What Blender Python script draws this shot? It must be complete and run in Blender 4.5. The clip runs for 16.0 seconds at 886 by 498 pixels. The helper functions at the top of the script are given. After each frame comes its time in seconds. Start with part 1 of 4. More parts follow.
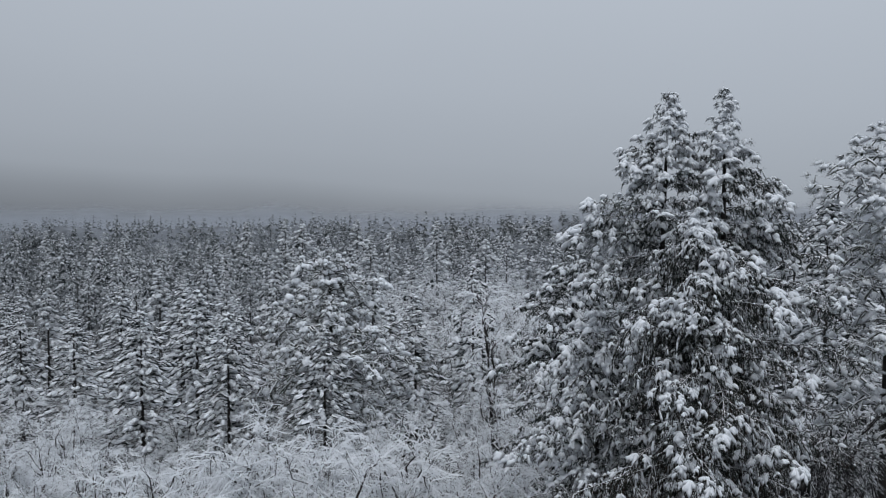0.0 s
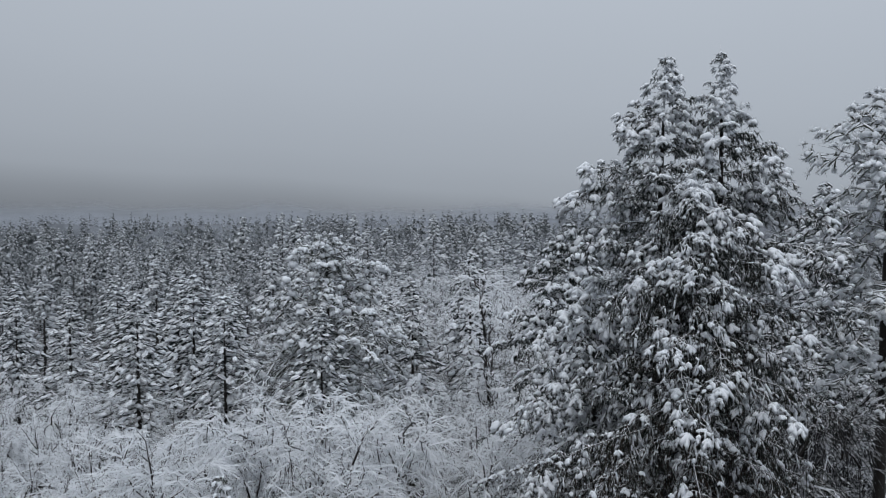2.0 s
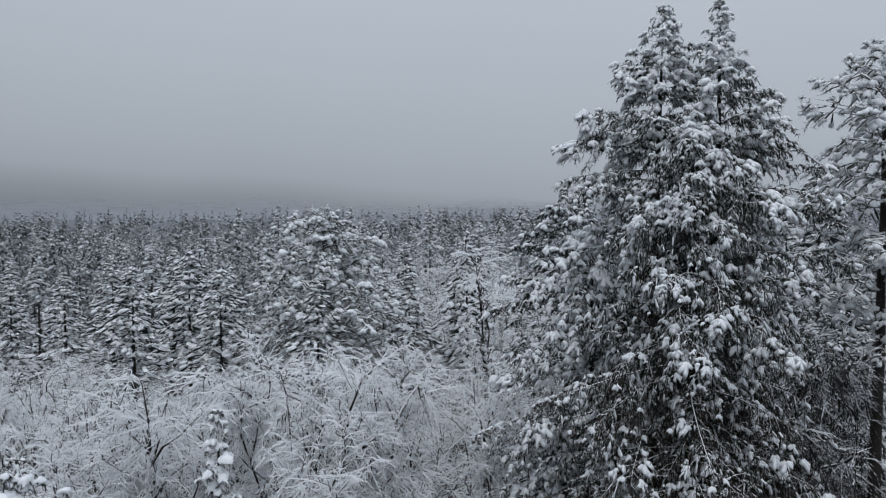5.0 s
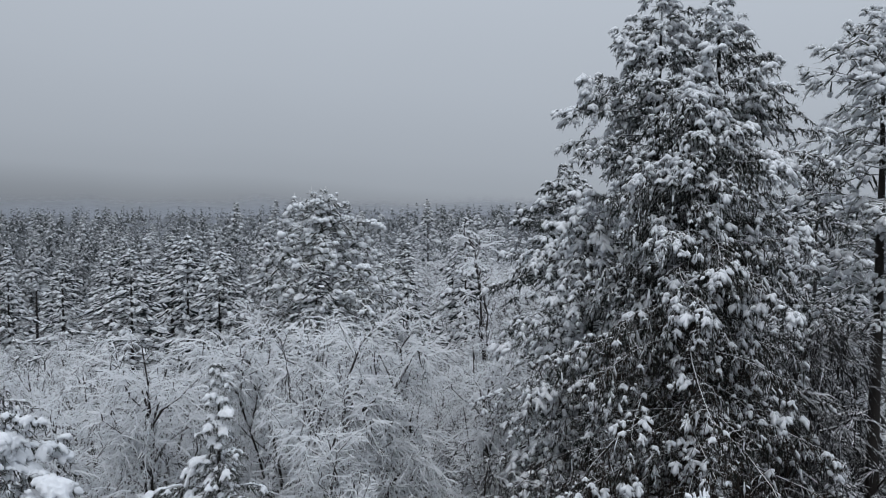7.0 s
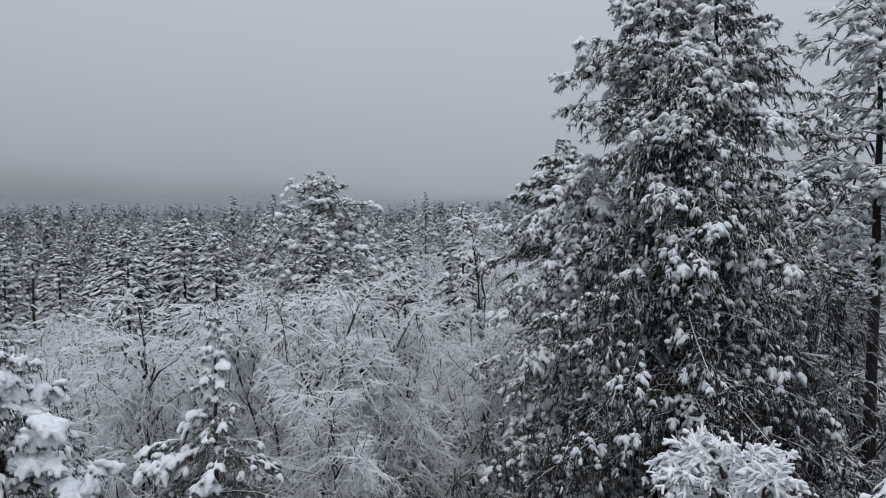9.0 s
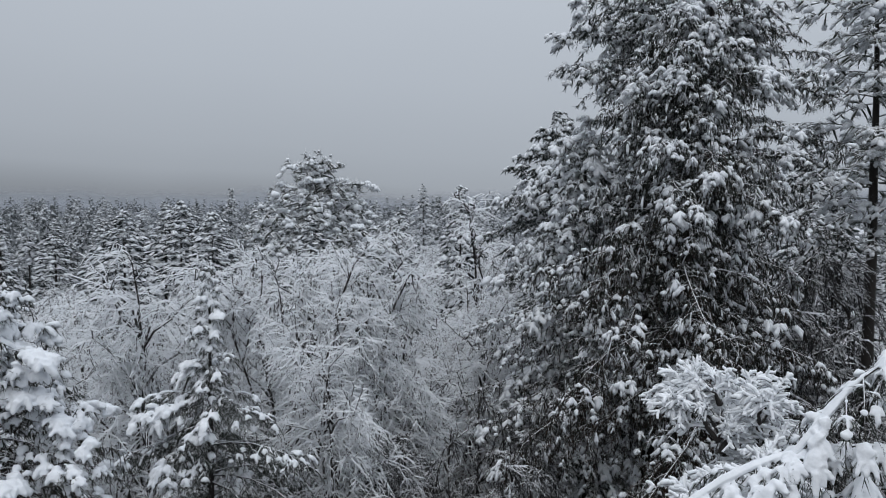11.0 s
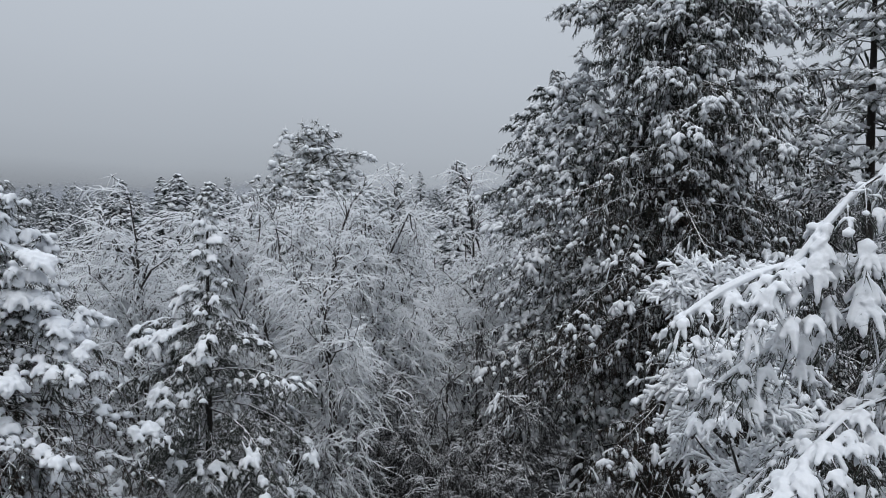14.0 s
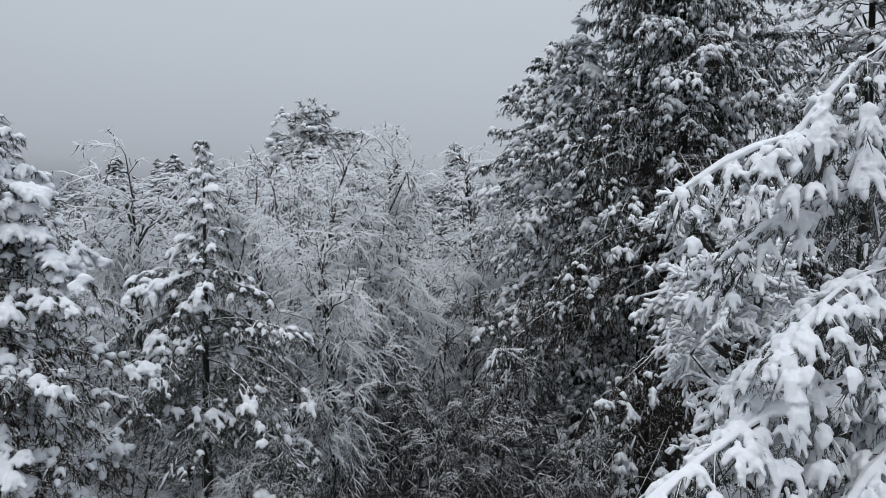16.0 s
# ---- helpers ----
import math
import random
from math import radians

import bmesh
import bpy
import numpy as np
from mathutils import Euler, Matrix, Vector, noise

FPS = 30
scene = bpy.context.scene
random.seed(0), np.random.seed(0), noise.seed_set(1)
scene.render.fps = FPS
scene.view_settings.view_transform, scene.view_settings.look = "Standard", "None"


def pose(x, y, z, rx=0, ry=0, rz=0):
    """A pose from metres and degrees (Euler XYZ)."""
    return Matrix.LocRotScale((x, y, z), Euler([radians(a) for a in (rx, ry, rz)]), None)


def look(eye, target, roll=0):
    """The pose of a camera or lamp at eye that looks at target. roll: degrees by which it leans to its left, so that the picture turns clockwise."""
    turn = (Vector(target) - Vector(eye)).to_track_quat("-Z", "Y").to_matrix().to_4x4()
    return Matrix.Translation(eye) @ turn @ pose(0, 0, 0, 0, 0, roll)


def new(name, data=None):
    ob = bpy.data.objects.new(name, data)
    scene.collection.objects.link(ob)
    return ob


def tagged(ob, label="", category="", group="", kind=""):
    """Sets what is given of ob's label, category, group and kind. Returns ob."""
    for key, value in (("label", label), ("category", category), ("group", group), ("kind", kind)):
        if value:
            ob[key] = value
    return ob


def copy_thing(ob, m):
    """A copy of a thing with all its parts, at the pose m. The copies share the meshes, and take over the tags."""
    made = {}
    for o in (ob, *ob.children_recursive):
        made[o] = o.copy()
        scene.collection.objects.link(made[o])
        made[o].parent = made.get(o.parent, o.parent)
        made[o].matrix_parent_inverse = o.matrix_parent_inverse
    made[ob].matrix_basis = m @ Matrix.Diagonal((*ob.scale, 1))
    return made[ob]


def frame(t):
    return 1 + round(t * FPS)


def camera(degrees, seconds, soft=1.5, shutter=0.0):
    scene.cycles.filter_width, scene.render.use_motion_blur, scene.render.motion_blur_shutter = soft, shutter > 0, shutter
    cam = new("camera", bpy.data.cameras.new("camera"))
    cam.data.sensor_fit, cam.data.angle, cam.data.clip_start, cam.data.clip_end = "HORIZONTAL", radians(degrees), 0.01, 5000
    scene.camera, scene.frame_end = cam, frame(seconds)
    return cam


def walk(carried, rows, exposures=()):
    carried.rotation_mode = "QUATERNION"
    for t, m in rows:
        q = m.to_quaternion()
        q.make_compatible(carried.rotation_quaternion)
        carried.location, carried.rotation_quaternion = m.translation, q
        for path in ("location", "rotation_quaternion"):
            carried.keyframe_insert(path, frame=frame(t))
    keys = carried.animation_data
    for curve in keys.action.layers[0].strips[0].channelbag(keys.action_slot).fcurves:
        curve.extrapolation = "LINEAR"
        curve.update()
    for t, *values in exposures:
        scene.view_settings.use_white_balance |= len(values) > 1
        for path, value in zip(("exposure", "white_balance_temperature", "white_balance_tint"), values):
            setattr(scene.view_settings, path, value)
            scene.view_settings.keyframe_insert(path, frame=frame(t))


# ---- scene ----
cam = camera(65.1, 16.0, soft=1.0)
METRES, EYE, TILT, LEAN, TURN = 12.0, 24.0, -2.6, 0.0, 0.0
ROWS = [
    (0.0, 0.0, 0.0, 0.0, 0.0, 0.0, -0.0),
    (0.5, 0.0002, 0.0015, -0.0305, -0.06, 0.01, 0.02),
    (1.0, 0.0006, 0.0037, -0.061, -0.1, 0.01, 0.03),
    (1.5, 0.0007, 0.0046, -0.0913, -0.17, 0.01, 0.03),
    (2.0, -0.0001, 0.0049, -0.1219, -0.24, 0.01, 0.03),
    (2.5, -0.0011, 0.0057, -0.1522, -0.29, 0.02, 0.02),
    (3.0, -0.002, 0.0063, -0.1822, -0.34, 0.02, 0.01),
    (3.5, -0.0027, 0.0074, -0.2124, -0.4, 0.01, 0.01),
    (4.0, -0.0031, 0.0088, -0.2424, -0.47, 0.0, 0.01),
    (6.5, -0.0148, 0.0104, -0.3964, -0.74, -0.0, -0.04),
    (7.0, -0.0151, 0.0103, -0.4267, -0.79, -0.02, -0.03),
    (7.5, -0.0136, 0.0117, -0.4571, -0.84, -0.04, -0.02),
    (8.0, -0.014, 0.0128, -0.4882, -0.89, -0.05, -0.03),
    (8.5, -0.0141, 0.0137, -0.5194, -0.93, -0.09, -0.03),
    (9.0, -0.0139, 0.0146, -0.5489, -0.98, -0.12, -0.02),
    (11.5, -0.005, 0.0243, -0.7113, -1.16, -0.31, 0.06),
    (12.0, -0.0057, 0.0267, -0.7435, -1.19, -0.35, 0.07),
    (12.5, -0.0068, 0.0277, -0.7755, -1.22, -0.37, 0.07),
    (13.0, -0.0088, 0.0264, -0.8072, -1.28, -0.41, 0.07),
    (13.5, -0.0095, 0.0243, -0.8393, -1.32, -0.44, 0.07),
    (14.0, -0.01, 0.0238, -0.8712, -1.38, -0.49, 0.08),
    (14.5, -0.0094, 0.0241, -0.9027, -1.43, -0.55, 0.08),
    (15.0, -0.009, 0.026, -0.9344, -1.48, -0.61, 0.08),
    (15.5, -0.0093, 0.0276, -0.9658, -1.53, -0.69, 0.06),
    (16.0, -0.0108, 0.0287, -0.9981, -1.59, -0.74, 0.06),
]
walk(cam, [(t, pose(0, 0, EYE, TILT, LEAN, TURN) @ pose(METRES * x, METRES * y, METRES * z, 90 + pitch, roll, yaw)) for t, x, y, z, yaw, pitch, roll in ROWS],
     [(0.0, 0.0, 6500, 10), (4.0, 0.03, 6500, 10), (9.0, 0.08, 6520, 10), (12.5, 0.14, 6590, 10), (16.0, 0.24, 6590, 10)])

# banks of low cloud: distance, density above the trees, density near the ground
FOG = [(85, 0.03, 0.03), (120, 0.05, 0.05), (165, 0.07, 0.07), (230, 0.13, 0.12), (310, 0.38, 0.32), (390, 0.58, 0.5), (500, 0.97, 0.96)]
FOG_TOP, FOG_ALBEDO = 33.0, 0.6
# ---------------------------------------------------------------- world and light
world = bpy.data.worlds.new("overcast_sky")
scene.world = world
world.use_nodes = True
wn, wl = world.node_tree.nodes, world.node_tree.links
wn.clear()
w_out = wn.new("ShaderNodeOutputWorld")
w_bg = wn.new("ShaderNodeBackground")
w_co = wn.new("ShaderNodeTexCoord")
w_sep = wn.new("ShaderNodeSeparateXYZ")
w_ramp = wn.new("ShaderNodeValToRGB")
w_sky = wn.new("ShaderNodeTexSky")
w_sky.sky_type = "NISHITA"
w_sky.sun_disc = False
w_sky.sun_elevation = radians(40)
w_sky.sun_rotation = radians(200)
w_scale = wn.new("ShaderNodeMix")
w_scale.data_type = "RGBA"
w_scale.inputs["Factor"].default_value = 0.0005
wl.new(w_co.outputs["Generated"], w_sep.inputs[0])
w_noise = wn.new("ShaderNodeTexNoise")
w_noise.inputs["Scale"].default_value = 2.2
w_noise.inputs["Detail"].default_value = 3.0
wl.new(w_co.outputs["Generated"], w_noise.inputs["Vector"])
w_add = wn.new("ShaderNodeMath")
w_add.operation = "MULTIPLY_ADD"
w_add.inputs[1].default_value = 0.05
wl.new(w_noise.outputs["Fac"], w_add.inputs[0])
wl.new(w_sep.outputs["Z"], w_add.inputs[2])
w_side = wn.new("ShaderNodeMath")
w_side.operation = "MULTIPLY_ADD"
w_side.inputs[1].default_value = 0.07
wl.new(w_sep.outputs["X"], w_side.inputs[0])
wl.new(w_add.outputs[0], w_side.inputs[2])
wl.new(w_side.outputs[0], w_ramp.inputs["Fac"])
SKY = [(0.0, 0.205), (0.03, 0.265), (0.06, 0.35), (0.10, 0.39), (0.20, 0.45), (0.40, 0.53), (1.0, 1.0)]
els = w_ramp.color_ramp.elements
while len(els) < len(SKY):
    els.new(0.5)
for e, (p, v) in zip(els, SKY):
    e.position, e.color = p, (v * 0.895, v * 0.99, v * 1.12, 1)
wl.new(w_ramp.outputs["Color"], w_scale.inputs["A"])
wl.new(w_sky.outputs["Color"], w_scale.inputs["B"])
wl.new(w_scale.outputs["Result"], w_bg.inputs["Color"])
w_bg.inputs["Strength"].default_value = 1.0
wl.new(w_bg.outputs[0], w_out.inputs["Surface"])

sun = new("sun", bpy.data.lights.new("sun", "SUN"))
sun.data.energy, sun.data.angle, sun.data.color = 0.7, radians(60), (1.0, 0.97, 0.93)
sun.matrix_world = look((-8, -20, 40), (0, 0, 0))

# ---------------------------------------------------------------- materials
SNOW = (0.82, 0.838, 0.865)


def material(name):
    m = bpy.data.materials.new(name)
    m.use_nodes = True
    return m, m.node_tree.nodes, m.node_tree.links, m.node_tree.nodes["Principled BSDF"]


def noise_node(nodes, links, scale, detail=3.0, space="Object"):
    c = nodes.new("ShaderNodeTexCoord")
    n = nodes.new("ShaderNodeTexNoise")
    n.inputs["Scale"].default_value, n.inputs["Detail"].default_value = scale, detail
    links.new(c.outputs[space], n.inputs["Vector"])
    return n


def ramp_node(nodes, links, fac, stops):
    r = nodes.new("ShaderNodeValToRGB")
    while len(r.color_ramp.elements) < len(stops):
        r.color_ramp.elements.new(0.5)
    for e, (p, c) in zip(r.color_ramp.elements, stops):
        e.position, e.color = p, (*c, 1)
    links.new(fac, r.inputs["Fac"])
    return r


def snow_material(name, grain=9.0, bump=0.35):
    m, n, l, b = material(name)
    t = noise_node(n, l, grain, 5.0)
    big = noise_node(n, l, 0.7, 2.0)
    mix = n.new("ShaderNodeMath")
    mix.operation = "MULTIPLY_ADD"
    mix.inputs[1].default_value = 0.5
    l.new(t.outputs["Fac"], mix.inputs[0])
    half = n.new("ShaderNodeMath")
    half.operation = "MULTIPLY"
    half.inputs[1].default_value = 0.5
    l.new(big.outputs["Fac"], half.inputs[0])
    l.new(half.outputs[0], mix.inputs[2])
    r = ramp_node(n, l, mix.outputs[0], [(0.3, (0.72, 0.745, 0.785)), (0.6, SNOW)])
    l.new(r.outputs["Color"], b.inputs["Base Color"])
    b.inputs["Roughness"].default_value = 0.75
    b.inputs["Specular IOR Level"].default_value = 0.2
    bu = n.new("ShaderNodeBump")
    bu.inputs["Strength"].default_value, bu.inputs["Distance"].default_value = bump, 0.04
    l.new(t.outputs["Fac"], bu.inputs["Height"])
    l.new(bu.outputs["Normal"], b.inputs["Normal"])
    return m


def dusted_material(name, dark, light, lo, hi, grain=14.0, patch=1.6, rough=0.8):
    """Needles, twigs or bark with snow lying on the faces that look upward."""
    m, n, l, b = material(name)
    g = n.new("ShaderNodeNewGeometry")
    s = n.new("ShaderNodeSeparateXYZ")
    l.new(g.outputs["Normal"], s.inputs[0])
    fine = noise_node(n, l, grain, 2.0)
    wide = noise_node(n, l, patch, 2.0)
    a = n.new("ShaderNodeMath")
    a.operation = "MULTIPLY_ADD"
    a.inputs[1].default_value = 0.9
    l.new(fine.outputs["Fac"], a.inputs[0])
    l.new(s.outputs["Z"], a.inputs[2])
    a2 = n.new("ShaderNodeMath")
    a2.operation = "MULTIPLY_ADD"
    a2.inputs[1].default_value = 0.8
    l.new(wide.outputs["Fac"], a2.inputs[0])
    l.new(a.outputs[0], a2.inputs[2])
    ma = n.new("ShaderNodeMapRange")
    ma.interpolation_type = "SMOOTHSTEP"
    ma.inputs["From Min"].default_value, ma.inputs["From Max"].default_value = lo + 0.85, hi + 0.85
    l.new(a2.outputs[0], ma.inputs["Value"])
    o = n.new("ShaderNodeNewGeometry")
    tone = ramp_node(n, l, o.outputs["Random Per Island"], [(0.0, dark), (1.0, light)])
    mx = n.new("ShaderNodeMix")
    mx.data_type = "RGBA"
    l.new(ma.outputs["Result"], mx.inputs["Factor"])
    l.new(tone.outputs["Color"], mx.inputs["A"])
    mx.inputs["B"].default_value = (*SNOW, 1)
    l.new(mx.outputs["Result"], b.inputs["Base Color"])
    b.inputs["Roughness"].default_value = rough
    b.inputs["Specular IOR Level"].default_value = 0.15
    return m


M_SNOW = snow_material("fresh_snow")
# brush with patchy snow, near black so gaps under the twigs read as shade
M_GROUND = dusted_material("shade_toned_brush_and_snow_ground", (0.030, 0.028, 0.026), (0.030, 0.028, 0.026), 0.9, 1.4, 3.0, 0.6)
M_CEDAR = dusted_material("cedar_sprays", (0.022, 0.027, 0.023), (0.066, 0.072, 0.060), 0.15, 1.2)
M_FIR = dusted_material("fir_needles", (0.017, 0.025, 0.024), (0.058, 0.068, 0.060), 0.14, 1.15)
M_FOREST = dusted_material("frosted_forest_needles", (0.022, 0.030, 0.032), (0.066, 0.076, 0.075), 0.0, 1.05)
M_PINE = dusted_material("pine_needles", (0.034, 0.042, 0.036), (0.095, 0.105, 0.082), -0.35, 0.85)
M_HEMLOCK = dusted_material("frosted_hemlock_needles", (0.035, 0.042, 0.036), (0.090, 0.100, 0.080), -0.3, 0.85)
# twig colour darkened and snow thinned to paint in the shade under trees
M_SHADE = dusted_material("thinly_snowed_shade_toned_twigs", (0.024, 0.023, 0.024), (0.050, 0.048, 0.048), 0.16, 0.6, 20.0)
M_BROWN = dusted_material("dry_brown_sprays", (0.030, 0.020, 0.016), (0.085, 0.056, 0.042), 0.5, 1.2)
M_BARK = dusted_material("dark_wet_bark", (0.020, 0.018, 0.017), (0.045, 0.040, 0.036), 0.25, 0.7, 20.0)
M_LIMB = dusted_material("snowy_limbs", (0.025, 0.022, 0.021), (0.060, 0.054, 0.050), 0.3, 0.8, 20.0)
M_TWIG = dusted_material("snowy_twigs", (0.035, 0.031, 0.030), (0.085, 0.076, 0.072), -0.28, 0.2, 20.0)
M_RIME = dusted_material("thick_rime_twigs", (0.05, 0.046, 0.044), (0.085, 0.076, 0.072), -0.95, -0.45, 20.0)


def fog_material(name, albedo, density, low, high, dist):
    m, n, l, b = material(name)
    n.remove(b)
    out = n["Material Output"]
    d, t, tr, a2 = (n.new("ShaderNode" + k) for k in ("BsdfDiffuse", "BsdfTranslucent", "BsdfTransparent", "MixShader"))
    col = (albedo * 0.94, albedo * 0.985, albedo * 1.07, 1)
    d.inputs["Color"].default_value = col
    t.inputs["Color"].default_value = col
    half = n.new("ShaderNodeMixShader")
    half.inputs[0].default_value = 0.5
    l.new(d.outputs[0], half.inputs[1])
    l.new(t.outputs[0], half.inputs[2])
    c = n.new("ShaderNodeNewGeometry")
    s = n.new("ShaderNodeSeparateXYZ")
    l.new(c.outputs["Position"], s.inputs[0])
    k = noise_node(n, l, 0.02, 3.0)
    w = n.new("ShaderNodeMath")
    w.operation = "MULTIPLY_ADD"
    w.inputs[1].default_value = 14.0
    l.new(k.outputs["Fac"], w.inputs[0])
    l.new(s.outputs["Z"], w.inputs[2])
    mp = n.new("ShaderNodeMapRange")
    mp.interpolation_type = "SMOOTHSTEP"
    for key, v in (("From Min", 0.0), ("From Max", 30.0), ("To Min", low), ("To Max", density)):
        mp.inputs[key].default_value = v
    l.new(w.outputs[0], mp.inputs["Value"])
    fade = n.new("ShaderNodeMapRange")
    fade.interpolation_type = "SMOOTHSTEP"
    for key, v in (("From Min", 0.7 * high), ("From Max", high), ("To Min", 1.0), ("To Max", 0.0)):
        fade.inputs[key].default_value = v
    l.new(w.outputs[0], fade.inputs["Value"])
    mul = n.new("ShaderNodeMath")
    mul.operation = "MULTIPLY"
    l.new(mp.outputs["Result"], mul.inputs[0])
    l.new(fade.outputs["Result"], mul.inputs[1])
    # thinner to the west, thicker to the east
    side = n.new("ShaderNodeMapRange")
    for key, v in (("From Min", -0.6 * dist), ("From Max", 0.6 * dist), ("To Min", 0.6 if density < 0.9 else 0.97), ("To Max", 1.5 if density < 0.6 else 1.0)):
        side.inputs[key].default_value = v
    l.new(s.outputs["X"], side.inputs["Value"])
    thin = n.new("ShaderNodeMath")
    thin.operation = "MULTIPLY"
    l.new(mul.outputs[0], thin.inputs[0])
    l.new(side.outputs["Result"], thin.inputs[1])
    l.new(thin.outputs[0], a2.inputs[0])
    l.new(tr.outputs[0], a2.inputs[1])
    l.new(half.outputs[0], a2.inputs[2])
    l.new(a2.outputs[0], out.inputs["Surface"])
    return m


# ---------------------------------------------------------------- mesh tools
UP = np.array((0.0, 0.0, 1.0))


def unit(v):
    return v / np.maximum(np.linalg.norm(v, axis=-1, keepdims=True), 1e-9)


class Soup:
    """Collects tubes and tongues and turns them into one mesh."""

    def __init__(self):
        self.v, self.q, self.t, self.n = [], [], [], 0

    def add(self, verts, quads, tris):
        n, k = verts.shape[:2]
        off = self.n + np.arange(n)[:, None, None] * k
        if len(quads):
            self.q.append((off + quads[None]).reshape(-1, 4))
        if len(tris):
            self.t.append((off + tris[None]).reshape(-1, 3))
        self.v.append(verts.reshape(-1, 3))
        self.n += n * k

    def tubes(self, c, rad, sides=3, high=1.0, low=1.0, rough=0.0, rng=None, turn=0.0, cap=False):
        """Tubes along the lines c (n, k, 3) with radii rad (n, k), closed to a point at the far end; a ridge points upward."""
        n, k = c.shape[:2]
        if n == 0:
            return
        tan = unit(np.gradient(c, axis=1))
        side = np.cross(tan, UP)
        flat = np.linalg.norm(side, axis=-1, keepdims=True) < 0.05
        side = unit(np.where(flat, np.array((1.0, 0.2, 0.0)), side))
        top = np.cross(side, tan)
        ang = np.pi / 2 + turn + 2 * np.pi * np.arange(sides) / sides
        co, si = np.cos(ang), np.sin(ang)
        si = np.where(si > 0, si * high, si * low)
        r = rad[:, :, None] * np.ones(sides)
        if rough:
            r = r * (1 + rough * rng.uniform(-1, 1, r.shape))
        ring = c[:, :, None] + r[..., None] * (co[:, None] * side[:, :, None] + si[:, None] * top[:, :, None])
        body = ring[:, :-1].reshape(n, (k - 1) * sides, 3)
        verts = np.concatenate((body, c[:, -1:]), axis=1)
        j = np.arange(sides)
        j2 = (j + 1) % sides
        quads = [np.stack((i * sides + j, i * sides + j2, (i + 1) * sides + j2, (i + 1) * sides + j), 1) for i in range(k - 2)]
        quads = np.concatenate(quads) if quads else np.zeros((0, 4), int)
        tip = np.full(sides, (k - 1) * sides)
        tris = np.stack(((k - 2) * sides + j, (k - 2) * sides + j2, tip), 1)
        if cap:
            verts = np.concatenate((verts, c[:, :1]), axis=1)
            tris = np.concatenate((tris, np.stack((j2, j, tip + 1), 1)))
        self.add(verts, quads, tris)

    def arrays(self):
        v = np.concatenate(self.v)
        t = np.concatenate(self.t) if self.t else np.zeros((0, 3), int)
        q = np.concatenate(self.q) if self.q else np.zeros((0, 4), int)
        return v, t, q


def mesh_from(name, v, t, q, mats, smooth, index=None):
    me = bpy.data.meshes.new(name)
    loops = np.concatenate((t.ravel(), q.ravel())).astype(np.int32)
    starts = np.concatenate((np.arange(len(t)) * 3, len(t) * 3 + np.arange(len(q)) * 4)).astype(np.int32)
    me.vertices.add(len(v))
    me.vertices.foreach_set("co", np.ascontiguousarray(v, dtype=np.float32).ravel())
    me.loops.add(len(loops))
    me.loops.foreach_set("vertex_index", loops)
    me.polygons.add(len(starts))
    me.polygons.foreach_set("loop_start", starts)
    for m in mats:
        me.materials.append(m)
    if index is not None:
        me.polygons.foreach_set("material_index", index.astype(np.int32))
    me.polygons.foreach_set("use_smooth", np.full(len(starts), smooth))
    me.update(calc_edges=True)
    me.validate()
    return me


def part(name, soup, mat, parent, label="", smooth=False):
    v, t, q = soup.arrays()
    ob = new(name, mesh_from(name, v, t, q, [mat], smooth))
    ob.parent = parent
    if label:
        tagged(ob, label)
    return ob


def along(c, i, s):
    """Points and headings at the fractions s of the lines c[i]."""
    k = c.shape[1]
    f = np.clip(s, 0, 0.9999) * (k - 1)
    a = f.astype(int)
    w = (f - a)[:, None]
    p, q = c[i, a], c[i, a + 1]
    return p * (1 - w) + q * w, unit(q - p)


# ---------------------------------------------------------------- conifers
def herringbone(rng, line, ln, spacing, reach, longest, least, thick, first, spread=(32, 66)):
    """Branchlets that leave the lines to both sides: parent, place along it, root, heading and length."""
    cnt = 2 * np.maximum(1, np.ceil(ln * (1 - first) / spacing)).astype(int) + 1
    i = np.repeat(np.arange(len(line)), cnt)
    n = len(i)
    rank = np.arange(n) - np.repeat(np.cumsum(cnt) - cnt, cnt)
    tip = rank == cnt[i] - 1
    sc = np.clip(first + (1 - first) * (rank + rng.uniform(-0.6, 0.6, n)) / np.maximum(1, cnt[i] - 1), 0.06, 0.97)
    sign = np.where(tip, 0.0, np.where(rank % 2 == 0, 1.0, -1.0))
    root, heading = along(line, i, sc)
    theta = np.radians(rng.uniform(*spread, n)) * sign
    flat = unit(heading * np.array((1, 1, 0.6)) + np.array((1e-4, 0, 0)))
    d = unit(flat * np.cos(theta)[:, None] + unit(np.cross(UP, flat)) * np.sin(theta)[:, None] + UP * rng.normal(0.02, thick * 2, n)[:, None])
    bl = np.clip(reach * ln[i] * (1.02 - sc) ** 0.75 + least * np.minimum(ln[i], 2.0), 0.0, longest) * rng.uniform(0.65, 1.25, n)
    return i, sc, root, d, bl


